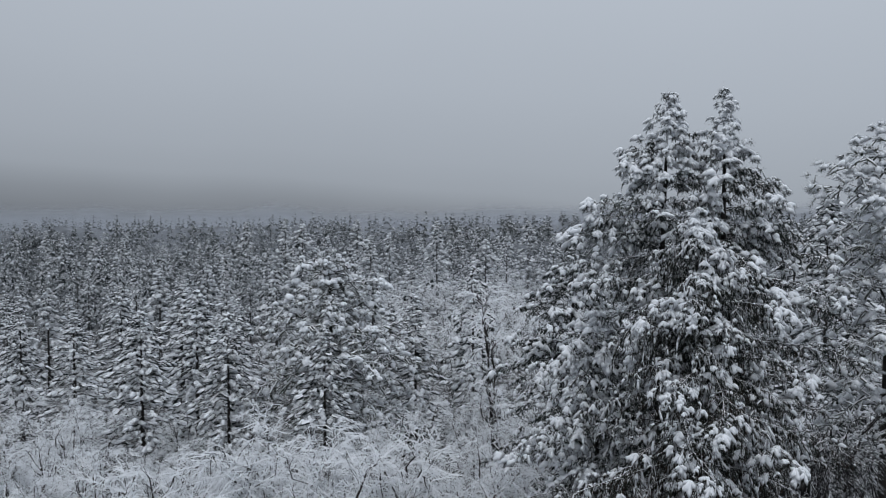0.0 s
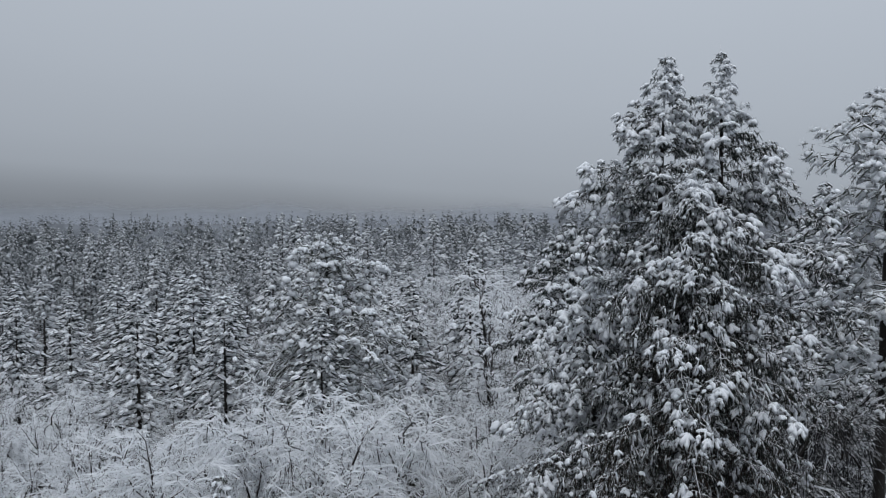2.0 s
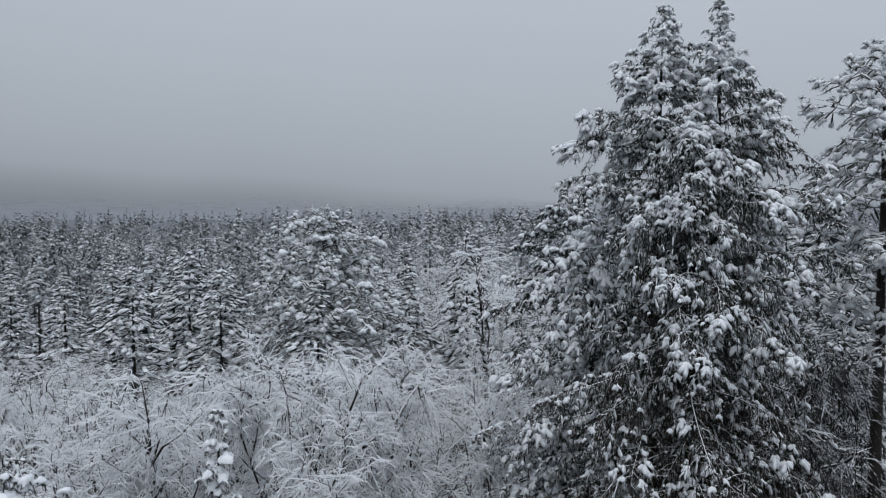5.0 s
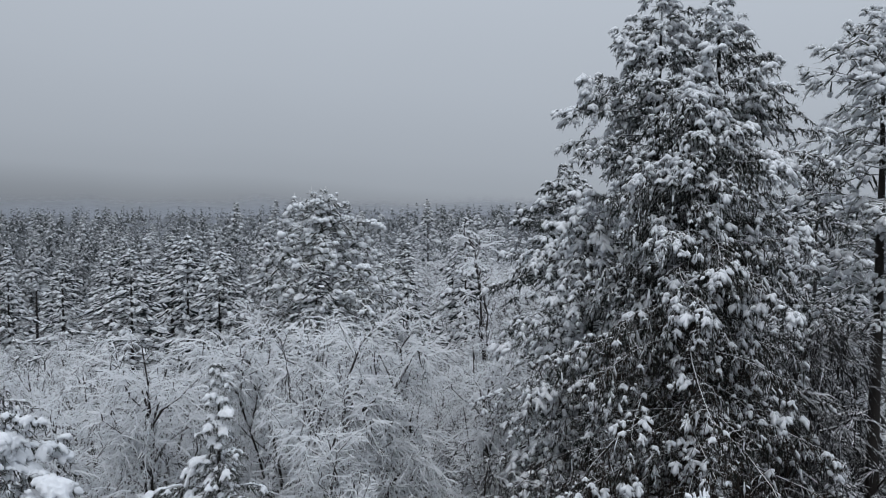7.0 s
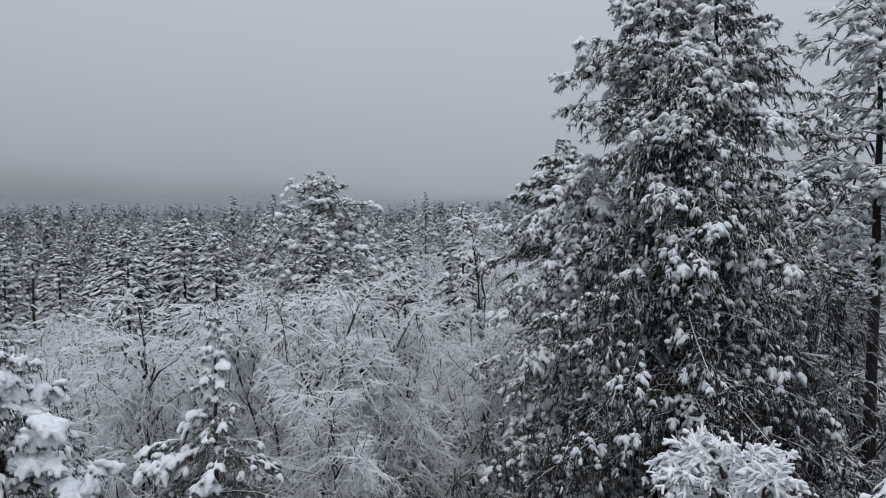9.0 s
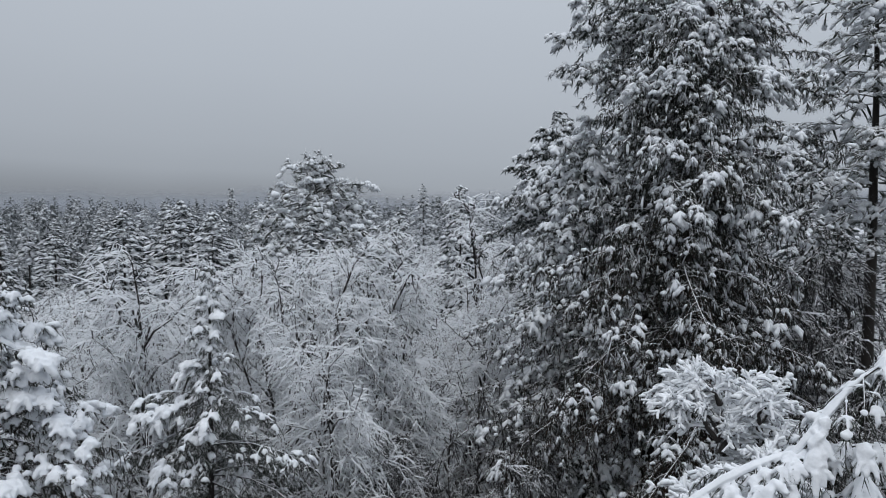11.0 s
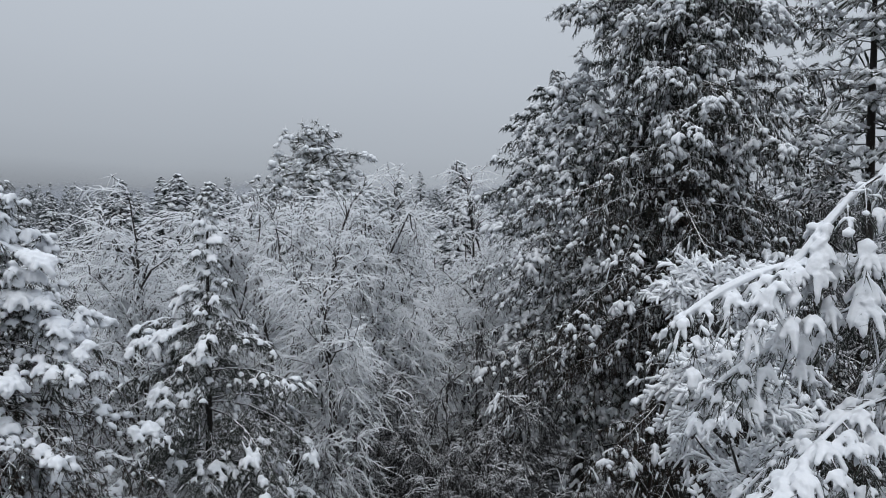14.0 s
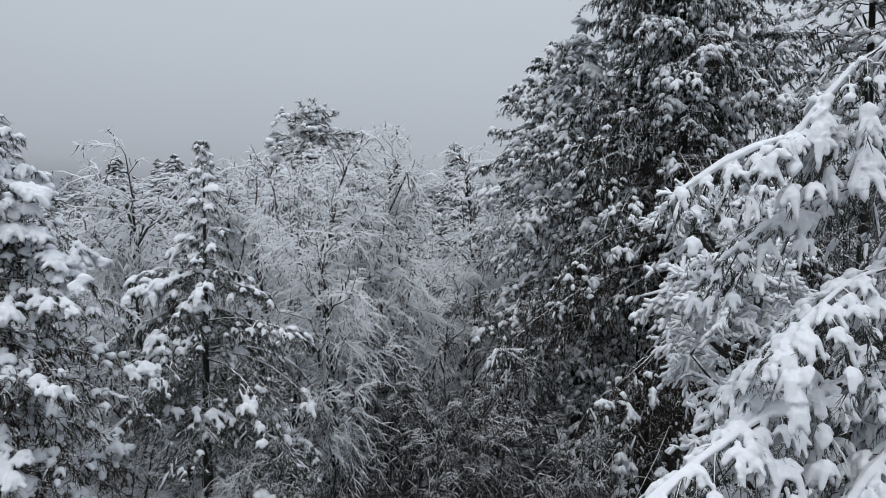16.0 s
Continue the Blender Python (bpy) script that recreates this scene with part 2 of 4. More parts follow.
def conifer_lines(rng, height, radius, base=0.1, boughs=90, lift=0.25, droop=0.5, spacing=0.25, reach=0.5, longest=1.1, width=0.08, snow_pts=4, snow_from=0.1,
                  blades=6, blade=0.2, blade_r=0.02, snow=0.95, shelter=0.4, taper=0.9, ragged=0.25, trunk_r=0.25, wood=True, top=0.3, brown=0.0, sag=0.6,
                  puff=False, lobe_r=0.06, lobe_pts=3, crowd=1.35, thick=0.05, ridge=0.0, patch=0.7, bend=0.25, angles=(32, 66), leaf=0.0, leaf_gap=0.15, sub_sag=0.35,
                  paw=0.0, paw_n=5, paw_len=2.6, paw_pts=4, paw_at=(0.8,), paw_sag=0.8, paw_bias=0.9, tip=0.5, profile=None, skew=(0.0, 0.0),
                  extra=(), tiers=0.0, thin_back=0.0, blob=0.0, blob_at=(0.5, 0.9), blob_bias=0.9, leaf_snow=1.0):
    """The lines along which trunk, limbs, needles and snow of one conifer lie; the last item of each names the bough."""
    u = np.linspace(0, 1, 9)
    wob = np.cumsum(rng.normal(0, 0.012 * height, (9, 2)) * 0.35, axis=0) * (u * (1 - u))[:, None] * 2
    spine = np.concatenate((wob, (u * height)[:, None]), 1)[None]
    lines = {"trunk": (spine, (trunk_r * (1.02 - u) ** 0.8)[None], np.zeros(1, int))}
    f = 1 - (1 - np.sort((np.arange(boughs) + rng.uniform(0, 1, boughs)) / boughs)) ** crowd
    h = base + (0.992 - base) * f
    az = np.arange(boughs) * 2.39996 + rng.normal(0, 0.45, boughs)
    out = np.stack((np.cos(az), np.sin(az), 0 * az), 1)
    ln = radius * ((1 - f) ** taper) * (0.85 + 0.15 * np.minimum(1, f / 0.12)) * np.clip(1 + ragged * rng.normal(0, 1, boughs), 0.45, 1.55)
    ln = np.maximum(ln, 0.02 * radius + top * 0.5)
    rise = lift * (0.3 + 1.5 * f) * rng.uniform(0.5, 1.4, boughs)
    fall = droop * (1.25 - 0.9 * f) * rng.uniform(0.7, 1.3, boughs)
    if profile:
        # reach of the boughs by the height of their ends, in whorls where the kind has them
        if tiers:
            h = np.where(f < 0.8, (np.round(h * height / tiers) * tiers + rng.normal(0, 0.14 * tiers, boughs)) / height, h)
        ln = np.interp(h * height, [p[0] for p in profile], [p[1] for p in profile]) * np.clip(1 + ragged * rng.normal(0, 1, boughs), 0.5, 1.3)
        ln = np.maximum(ln * (1 + skew[0] * np.cos(az - radians(skew[1]))), 0.12)
        h = np.clip(h - 0.8 * ln * (rise - fall) / height, 0.02, 0.985)
    if extra:
        ex = np.array(extra)
        h, az, ln = np.concatenate((h, ex[:, 0] / height)), np.concatenate((az, np.radians(ex[:, 1]))), np.concatenate((ln, ex[:, 2]))
        rise, fall = np.concatenate((rise, ex[:, 3])), np.concatenate((fall, ex[:, 4]))
        f = np.concatenate((f, np.clip((ex[:, 0] / height - base) / (0.992 - base), 0, 1)))
        out = np.stack((np.cos(az), np.sin(az), 0 * az), 1)
        boughs = len(h)
    s = np.linspace(0, 1, 6)
    start = np.stack([np.interp(h, u, spine[0, :, j]) for j in range(3)], 1)
    turn = rng.normal(0, bend, boughs)
    sidev = np.cross(UP, out)
    line = start[:, None] + ln[:, None, None] * (out[:, None] * s[:, None] + sidev[:, None] * (turn[:, None] * s ** 2)[..., None] + UP * (rise[:, None] * s - fall[:, None] * s ** 2)[..., None])
    lines["limb"] = (line, (0.008 + 0.008 * ln[:, None]) * (1.1 - s), np.arange(boughs))
    i, sc, root, d, bl = herringbone(rng, line, ln, spacing, reach, longest, 0.12, thick, 0.09, angles)
    if thin_back:
        stay = rng.uniform(0, 1, len(i)) > np.where(out[i, 1] > 0.25, thin_back, 0.0)
        i, sc, root, d, bl = i[stay], sc[stay], root[stay], d[stay], bl[stay]
    sub = None
    if leaf:
        # side boughs first, then short sprays on them
        w = np.linspace(0, 1, 5)
        sub = root[:, None] + bl[:, None, None] * (d[:, None] * w[:, None] - UP * (sub_sag * rng.uniform(0.5, 1.4, (len(i), 1)) * w ** 2)[..., None])
        sub_of, sub_ln = i, bl
        lines["side"] = (sub, np.tile(np.array((0.016, 0.013, 0.010, 0.008, 0.004)), (len(sub), 1)), i)
        i2, sc2, root, d, bl = herringbone(rng, sub, sub_ln, leaf_gap, 0.25, leaf, 0.6 * leaf, thick * 2 + 0.12, 0.1, (12, 85))
        bl = np.maximum(bl, 0.5 * leaf) * rng.uniform(0.5, 1.45, len(bl))
        sc = 0.5 * (sc[i2] + sc2)
        i = sub_of[i2]
    n = len(i)
    fz = f[i]
    sg = sag * rng.uniform(0.5, 1.4, n)

    def on(w, up=0.0):
        return root[:, None] + bl[:, None, None] * (d[:, None] * w[..., None] - UP * (sg[:, None] * w ** 2)[..., None]) + UP * up

    if wood and not leaf:
        lines["twig"] = (on(np.tile(np.array((0.0, 0.5, 0.95)), (n, 1))), np.tile(np.array((0.012, 0.009, 0.004)), (n, 1)) * (1 + 0.2 * ln[i][:, None]), i)
    scale = (tip + (1 - tip) * np.minimum(1, ln[i] / (0.3 * radius))) * rng.uniform(0.75, 1.25, n)
    v = np.linspace(0, 1, lobe_pts)
    prof = np.clip(1.15 - 1.0 * np.abs(v - 0.45), 0.1, 1)
    lines["lobe"] = (on(np.tile(v, (n, 1)), -0.5 * lobe_r), lobe_r * scale[:, None] * prof * rng.uniform(0.7, 1.3, (n, lobe_pts)), i)
    mid = root + bl[:, None] * d * 0.6
    luck = np.array([noise.noise((q[0] * 0.9, q[1] * 0.9, q[2] * 0.9 + 7)) for q in mid]) * patch
    keep = rng.uniform(0, 1, n) < leaf_snow * snow * np.clip(1 - shelter * (1.15 - fz) + 0.35 * (sc - 0.6) + luck, 0.04, 1)
    v = snow_from + (1.04 - snow_from) * np.sin(np.linspace(0, np.pi / 2, snow_pts))
    x = np.linspace(0, 1, snow_pts)
    prof = np.sqrt(np.clip(1 - ((x - 0.5) / 0.62) ** 2, 0.1, 1))
    wr = width * (scale * np.clip(0.8 + 1.0 * luck, 0.5, 1.7) * rng.uniform(0.7, 1.35, n))[:, None] * prof * rng.uniform(0.55, 1.4, (n, snow_pts))
    c = on(np.tile(v, (n, 1)))
    c[:, :, 2] += 0.55 * wr
    lines["snow"] = (c[keep], wr[keep], i[keep])
    if ridge:
        sr = np.linspace(0.3, 1.03, 9)
        rl = np.stack([along(line, np.arange(boughs), np.full(boughs, q))[0] for q in sr], 1)
        rl[:, -1] += (rl[:, -1] - rl[:, -2]) * 0.4
        rr = ridge * np.minimum(1, 0.35 + ln / 3)[:, None] * rng.uniform(0.4, 1.4, (boughs, 9)) * np.clip(sr * 2 - 0.5, 0.15, 1)
        rl[:, :, 2] += 0.4 * rr
        rl += rng.normal(0, 0.25, rl.shape) * ridge
        ok = rng.uniform(0, 1, boughs) < snow * np.clip(1.25 - shelter * (1.1 - f), 0, 1)
        lines["ridge"] = (rl[ok], rr[ok], np.arange(boughs)[ok])
    if paw:
        # clumps of snow that hang over the spray ends in fingers
        stem = sub if leaf else on(np.tile(np.linspace(0, 1, 4), (n, 1)))
        of = sub_of if leaf else i
        for at in paw_at:
            m = len(stem)
            mid, head = along(stem, np.arange(m), np.clip(at + rng.uniform(-0.12, 0.12, m), 0, 0.99))
            pluck = np.array([noise.noise((q[0] * 0.8, q[1] * 0.8, q[2] * 0.8 + 7)) for q in mid]) * patch
            ok = rng.uniform(0, 1, m) < snow * np.clip(paw_bias - shelter * (1.15 - f[of]) + pluck, 0.02, 1)
            mid, head, own = mid[ok], head[ok], of[ok]
            size = paw * (0.6 + 0.4 * np.minimum(1, ln[own] / (0.3 * radius))) * np.clip(1 + 0.8 * pluck[ok], 0.6, 1.5) * rng.uniform(0.6, 1.35, len(mid))
            kk = np.repeat(np.arange(len(mid)), paw_n)
            q = len(kk)
            fan = np.radians(np.tile(np.linspace(-85, 85, paw_n), len(mid)) + rng.uniform(-20, 20, q))
            flat = unit(head[kk] * np.array((1, 1, 0.3)) + np.array((1e-4, 0, 0)))
            way = flat * np.cos(fan)[:, None] + unit(np.cross(UP, flat)) * np.sin(fan)[:, None]
            fl = paw_len * size[kk] * rng.uniform(0.55, 1.35, q) * (0.75 + 0.25 * np.cos(fan))
            w = np.array((0, 0.72, 1.0) if paw_pts == 3 else (0, 0.45, 0.87, 1.0))
            back = mid - flat[::paw_n] * (0.5 * size)[:, None] if len(mid) else mid
            c = back[kk][:, None] + fl[:, None, None] * (way[:, None] * (w ** 0.85)[:, None] - UP * (paw_sag * rng.uniform(0.5, 1.4, (q, 1)) * w ** 2)[..., None])
            rr = size[kk][:, None] * np.interp(w, (0, 0.45, 0.87, 1), (0.75, 0.85, 0.68, 0.3)) * rng.uniform(0.75, 1.25, (q, paw_pts))
            c[:, :, 2] += 0.35 * size[kk][:, None]
            lines["paw%d" % len(lines)] = (c, rr, own[kk])
    if blob:
        # rounded lumps of snow that sit on the branchlets
        stem = sub if leaf else on(np.tile(np.linspace(0, 1, 4), (n, 1)))
        of = sub_of if leaf else i
        w = np.array((0, 0.22, 0.5, 0.8, 1.0))
        for at in blob_at:
            m = len(stem)
            mid, head = along(stem, np.arange(m), np.clip(at + rng.uniform(-0.2, 0.2, m), 0, 0.99))
            bluck = np.array([noise.noise((q[0] * 0.8, q[1] * 0.8, q[2] * 0.8 + 7)) for q in mid]) * patch
            ok = rng.uniform(0, 1, m) < snow * np.clip(blob_bias - shelter * (1.15 - f[of]) + bluck, 0.02, 1)
            mid, head, own = mid[ok], head[ok], of[ok]
            q = len(mid)
            size = blob * (0.5 + 0.5 * np.minimum(1, ln[own] / (0.3 * radius))) * np.clip(1 + 0.8 * bluck[ok], 0.6, 1.6) * rng.uniform(0.5, 1.5, q)
            flat = unit(head * np.array((1, 1, 0.4)) + rng.normal(0, 0.35, (q, 3)) * np.array((1, 1, 0.2)) + np.array((1e-4, 0, 0)))
            c = mid[:, None] + size[:, None, None] * (flat[:, None] * ((w - 0.5) * rng.uniform(1.6, 3.0, (q, 1)))[..., None] + UP * (0.3 - rng.uniform(0.4, 1.1, (q, 1)) * w ** 2)[..., None])
            rr = size[:, None] * np.array((0.5, 0.95, 1.0, 0.72, 0.2)) * rng.uniform(0.8, 1.2, (q, 5))
            lines["paw%d" % len(lines)] = (c, rr, own)
    j = np.repeat(np.arange(n), blades)
    m = len(j)
    w = rng.uniform(0.45 if puff else 0.05, 1.05, m)
    o = root[j] + bl[j][:, None] * (d[j] * w[:, None] - UP * (sg[j] * w ** 2)[:, None]) - UP * (0.3 * lobe_r)
    if puff:
        way = unit(rng.normal(0, 1, (m, 3)) + d[j] * 0.7 - UP * 0.1)
    else:
        lat = np.cross(UP, d[j]) * rng.uniform(-1, 1, m)[:, None]
        way = unit(d[j] * rng.uniform(0.1, 1.0, m)[:, None] + lat + rng.normal(0, 0.3, (m, 3)) - UP * (0.25 + sag * rng.uniform(0.0, 1.2, m))[:, None])
    le = blade * scale[j] * rng.uniform(0.5, 1.35, m)
    isdry = rng.uniform(0, 1, m) < brown * np.clip(1.5 - 1.6 * fz[j] - 0.5 * (sc[j] - 0.5), 0, 1)
    br = blade_r * rng.uniform(0.6, 1.4, m) * scale[j]
    two = np.stack((o, o + way * le[:, None]), 1)
    rr = np.stack((br, 0 * br), 1)
    lines["needle"] = (two[~isdry], rr[~isdry], i[j][~isdry])
    lines["dry"] = (two[isdry], rr[isdry], i[j][isdry])
    return lines


def fill(soup, item, sides, sel=None, **kw):
    c, r, _ = item
    if sel is not None:
        c, r = c[sel], r[sel]
    if len(c):
        soup.tubes(c, r, sides, **kw)


def joined(name, soups, mats, parent, smooth=False, label="", kind=""):
    """One mesh out of several soups, each with its own material."""
    vs, ts, qs, it, iq, off = [], [], [], [], [], 0
    for k, sp in enumerate(soups):
        if not sp.v:
            continue
        v, t, q = sp.arrays()
        vs.append(v)
        ts.append(t + off)
        qs.append(q + off)
        it.append(np.full(len(t), k))
        iq.append(np.full(len(q), k))
        off += len(v)
    if not vs:
        return None
    ob = new(name, mesh_from(name, np.concatenate(vs), np.concatenate(ts), np.concatenate(qs), mats, smooth, np.concatenate(it + iq)))
    ob.parent = parent
    return tagged(ob, label, kind=kind)


def conifer(name, label, seed, at, needle, category="tree", group="", sides=5, lobe_sides=3, ridge_sides=5, trunk_sides=8, split=False, turn=0.0, melt=0.0, **shape):
    """A conifer: a trunk, and either single boughs, each with its snow cap, or one crown with its snow."""
    rng = np.random.default_rng(seed)
    root = new(name)
    tagged(root, label, category, group)
    root.matrix_basis = pose(*at, 0, 0, turn)
    lines = conifer_lines(rng, **shape)
    trunk = Soup()
    fill(trunk, lines["trunk"], trunk_sides, rough=0.06, rng=rng)
    part("trunk", trunk, M_BARK, root, smooth=True)
    wood = shape.get("wood", True)
    for b in (range(len(lines["limb"][0])) if split else [None]):
        sel = {k: (None if b is None else lines[k][2] == b) for k in lines}
        limb, green, dry, white = Soup(), Soup(), Soup(), Soup()
        if wood:
            fill(limb, lines["limb"], 3, sel["limb"])
            for key in ("twig", "side"):
                if key in lines:
                    fill(limb, lines[key], 3, sel[key])
        fill(green, lines["lobe"], lobe_sides, sel["lobe"], rough=0.25, rng=rng)
        fill(green, lines["needle"], 3, sel["needle"])
        fill(dry, lines["dry"], 3, sel["dry"])
        fill(white, lines["snow"], sides, sel["snow"], high=0.95, low=0.6, rough=0.2, rng=rng, cap=melt > 0)
        for key in lines:
            if key[:5] == "ridge" or key[:3] == "paw":
                fill(white, lines[key], ridge_sides, sel[key], high=0.9, low=0.6, rough=0.3, rng=rng, cap=melt > 0)
        bough = joined("bough" if split else "crown", (limb, green, dry), (M_LIMB, needle, M_BROWN), root, True, kind="" if split else "stuff")
        if white.v:
            cover = part("snow_cap" if split else "snow_cover", white, M_SNOW, bough if split else root, "soft white snow", smooth=True)
            cover["kind"] = "stuff"
            if melt:
                # the lumps run together into soft pillows
                blend = cover.modifiers.new("pillow", "REMESH")
                blend.mode, blend.voxel_size, blend.use_smooth_shade = "VOXEL", melt, True
                soft = cover.modifiers.new("soften", "SMOOTH")
                soft.factor, soft.iterations = 0.4, 2
    return root


# ---------------------------------------------------------------- leafless trees
def offshoots(rng, c, per, lo, length, spread, rise, sag, k, hi=1.0, weep=0.0, height=12.0, blunt=False):
    """Branches off the lines c; the lower they start, the more they hang."""
    n = len(c)
    i = np.repeat(np.arange(n), per)
    s = rng.uniform(lo, hi, n * per)
    p, t = along(c, i, s)
    hang = weep * np.clip(1.05 - p[:, 2] / height, 0, 1)
    r = unit(rng.normal(0, 1, p.shape))
    d = unit(t + spread * r + (rise - 0.6 * hang)[:, None] * UP)
    ln = length * (1.2 - 0.65 * s) * rng.uniform(0.55, 1.35, len(i))
    u = np.array((0, 0.5, 0.93, 1.0)) if blunt else np.linspace(0, 1, k)
    k = len(u)
    wig = rng.normal(0, 0.09, (len(i), k, 3)) * u[:, None]
    drop = (sag * (1 + hang))[:, None] * u ** 2
    return p[:, None] + ln[:, None, None] * (d[:, None] * u[:, None] + wig - UP * drop[..., None])


def bare_tree(name, label, seed, at, group="", split=False, height=12, stems=3, lean=0.22, limbs=11, boughs=7, twigs=7, thick=1.0, reach=0.36, twig_len=0.9,
              sag=0.45, low=0.2, bough_sag=0.4, stray=0.8, sides=3, smooth=False, twig_pts=3, coat=None, weep=0.0, tops=(), limb_r=1.0, blunt=False):
    """A leafless tree: stems, and either single limbs with their twigs or one crown of them."""
    rng = np.random.default_rng(seed)
    root = new(name)
    tagged(root, label, "tree", group)
    root.matrix_basis = pose(*at)
    u = np.linspace(0, 1, 7)
    stems = len(tops) or stems
    az = rng.uniform(0, 6.28) + np.arange(stems) * 6.28 / stems + rng.normal(0, 0.3, stems)
    hs = height * rng.uniform(0.8, 1.0, stems)
    ol = np.stack((np.cos(az), np.sin(az), 0 * az), 1) * (lean * hs * rng.uniform(0.4, 1.4, stems))[:, None]
    if tops:
        hs = np.array([p[2] for p in tops], float)
        ol = np.array([(p[0], p[1], 0.0) for p in tops])
    wig = np.cumsum(rng.normal(0, 0.025 * height, (stems, 7, 3)), axis=1) * u[:, None]
    c0 = ol[:, None] * (u ** 1.3)[:, None] + UP * (hs[:, None] * u)[..., None] + wig * np.array((1, 1, 0.2))
    r0 = (0.010 * hs)[:, None] * (1.05 - u) ** 0.8
    for k in range(stems):
        sp = Soup()
        sp.tubes(c0[k:k + 1], r0[k:k + 1], 6)
        part("stem", sp, M_BARK, root, smooth=True)
    c1 = offshoots(rng, c0, limbs, low, reach * height, 0.75, 0.3, 0.28, 5)
    c2 = offshoots(rng, c1, boughs, 0.15, reach * height * 0.42, stray, 0.05, bough_sag, 4 if weep else 3, 1.0, weep, height)
    c3 = offshoots(rng, c2, twigs, 0.05, twig_len, stray, -0.05, sag, twig_pts, 1.0, 0.4 * weep, height, blunt)
    r1 = np.tile((0.034 * limb_r * thick) * (1.1 - np.linspace(0, 1, 5)), (len(c1), 1)) + 0.006
    r2 = np.tile(0.020 * thick * (1.15 - 0.8 * np.linspace(0, 1, c2.shape[1])), (len(c2), 1))
    r3 = 0.016 * thick * np.tile(np.linspace(1.0, 0.8 if blunt else 0.4, c3.shape[1]), (len(c3), 1)) * rng.uniform(0.6, 1.4, (len(c3), 1))
    n1 = len(c1)
    for b in (range(n1) if split else [None]):
        s1 = slice(None) if b is None else slice(b, b + 1)
        s2 = slice(None) if b is None else slice(b * boughs, (b + 1) * boughs)
        s3 = slice(None) if b is None else slice(b * boughs * twigs, (b + 1) * boughs * twigs)
        wood, fine = Soup(), Soup()
        wood.tubes(c1[s1], r1[s1], 4)
        fine.tubes(c2[s2], r2[s2], sides, high=1.5)
        fine.tubes(c3[s3], r3[s3], sides, high=1.5)
        joined("limb" if split else "crown", (wood, fine), (M_LIMB, coat or M_TWIG), root, smooth, kind="stuff")
    return root


# ---------------------------------------------------------------- ground
def lie(x, y):
    r = math.hypot(x, y)
    far = max(0.0, min(1.0, (y - 230) / 420))
    return 0.5 * noise.noise((x * 0.03, y * 0.03, 2.0)) - 0.2 + far * far * (3 - 2 * far) * (12 + 0.02 * x)


def ground_mesh():
    xs = np.concatenate((-np.geomspace(2600, 40, 26), np.linspace(-36, 36, 19), np.geomspace(40, 2600, 26)))
    ys = np.concatenate((-np.geomspace(2600, 40, 18), np.linspace(-30, 120, 38), np.geomspace(128, 3600, 34)))
    v = np.array([(x, y, lie(x, y)) for y in ys for x in xs])
    w, hh = len(xs), len(ys)
    i, j = np.meshgrid(np.arange(w - 1), np.arange(hh - 1))
    a = (j * w + i).ravel()
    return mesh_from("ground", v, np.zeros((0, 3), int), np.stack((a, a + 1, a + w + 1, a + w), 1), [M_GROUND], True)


tagged(new("ground", ground_mesh()), "forest ground of brush and thin snow, toned dark like shade under thickets", "ground", kind="structure")

# banks of low cloud that swallow the far forest
for dist, dense, low in FOG:
    s = Soup()
    a = np.linspace(-1.25, 1.25, 41)
    v = np.array([(dist * math.sin(t), dist * math.cos(t), z) for z in (-3.0, max(27.0, FOG_TOP * dist / 400)) for t in a])
    k = np.arange(40)
    q = np.stack((k, k + 1, k + 42, k + 41), 1)
    me = mesh_from("fog_bank", v, np.zeros((0, 3), int), q, [fog_material("thin_fog", FOG_ALBEDO, dense, low, max(27.0, FOG_TOP * dist / 400), dist)], True)
    tagged(new("fog_bank", me), "thin grey bank of low cloud over the forest", "fog", kind="structure")

# ---------------------------------------------------------------- the tall firs and cedars close by
TALL = dict(spacing=0.44, reach=0.5, longest=1.0, leaf=0.2, leaf_gap=0.23, width=0.036, snow_pts=3, blades=8, blade=0.2, blade_r=0.011, sides=3, lobe_r=0.032, lobe_pts=2, leaf_snow=0.65,
            blob=0.06, paw=0.078, paw_n=4, paw_pts=3, paw_at=(0.45, 0.95), paw_len=2.5, ridge_sides=4, patch=1.3, snow_from=0.0, split=True, thin_back=0.6)
FIRS = dict(TALL, blob=0.08, blob_at=(0.5, 0.85), paw=0.085, paw_len=2.1, sag=0.75, thick=0.2, tiers=0.85, crowd=1.9, patch=1.6)
conifer("tall_fir", "tall dark green fir with snow on open spreading boughs", 21, (9.5, 29.5, 0), M_FIR,
        height=29.6, radius=5.0, base=0.3, boughs=104, lift=0.22, droop=0.34, ragged=0.28, shelter=0.75, trunk_r=0.34,
        profile=((4, 4.6), (15, 4.4), (20, 4.0), (22.5, 3.4), (24.5, 2.2), (25.2, 1.4), (26.2, 1.5), (27.0, 1.2), (27.9, 0.75), (28.7, 0.4), (29.6, 0.06)),
        extra=((26.7, 178, 1.9, 0.2, 0.1), (26.0, 186, 1.8, 0.2, 0.2), (24.3, 182, 3.5, 0.2, 0.12), (23.2, 190, 4.3, 0.15, 0.15), (23.6, 168, 3.6, 0.2, 0.2), (22.3, 200, 4.0, 0.1, 0.2)), **FIRS)
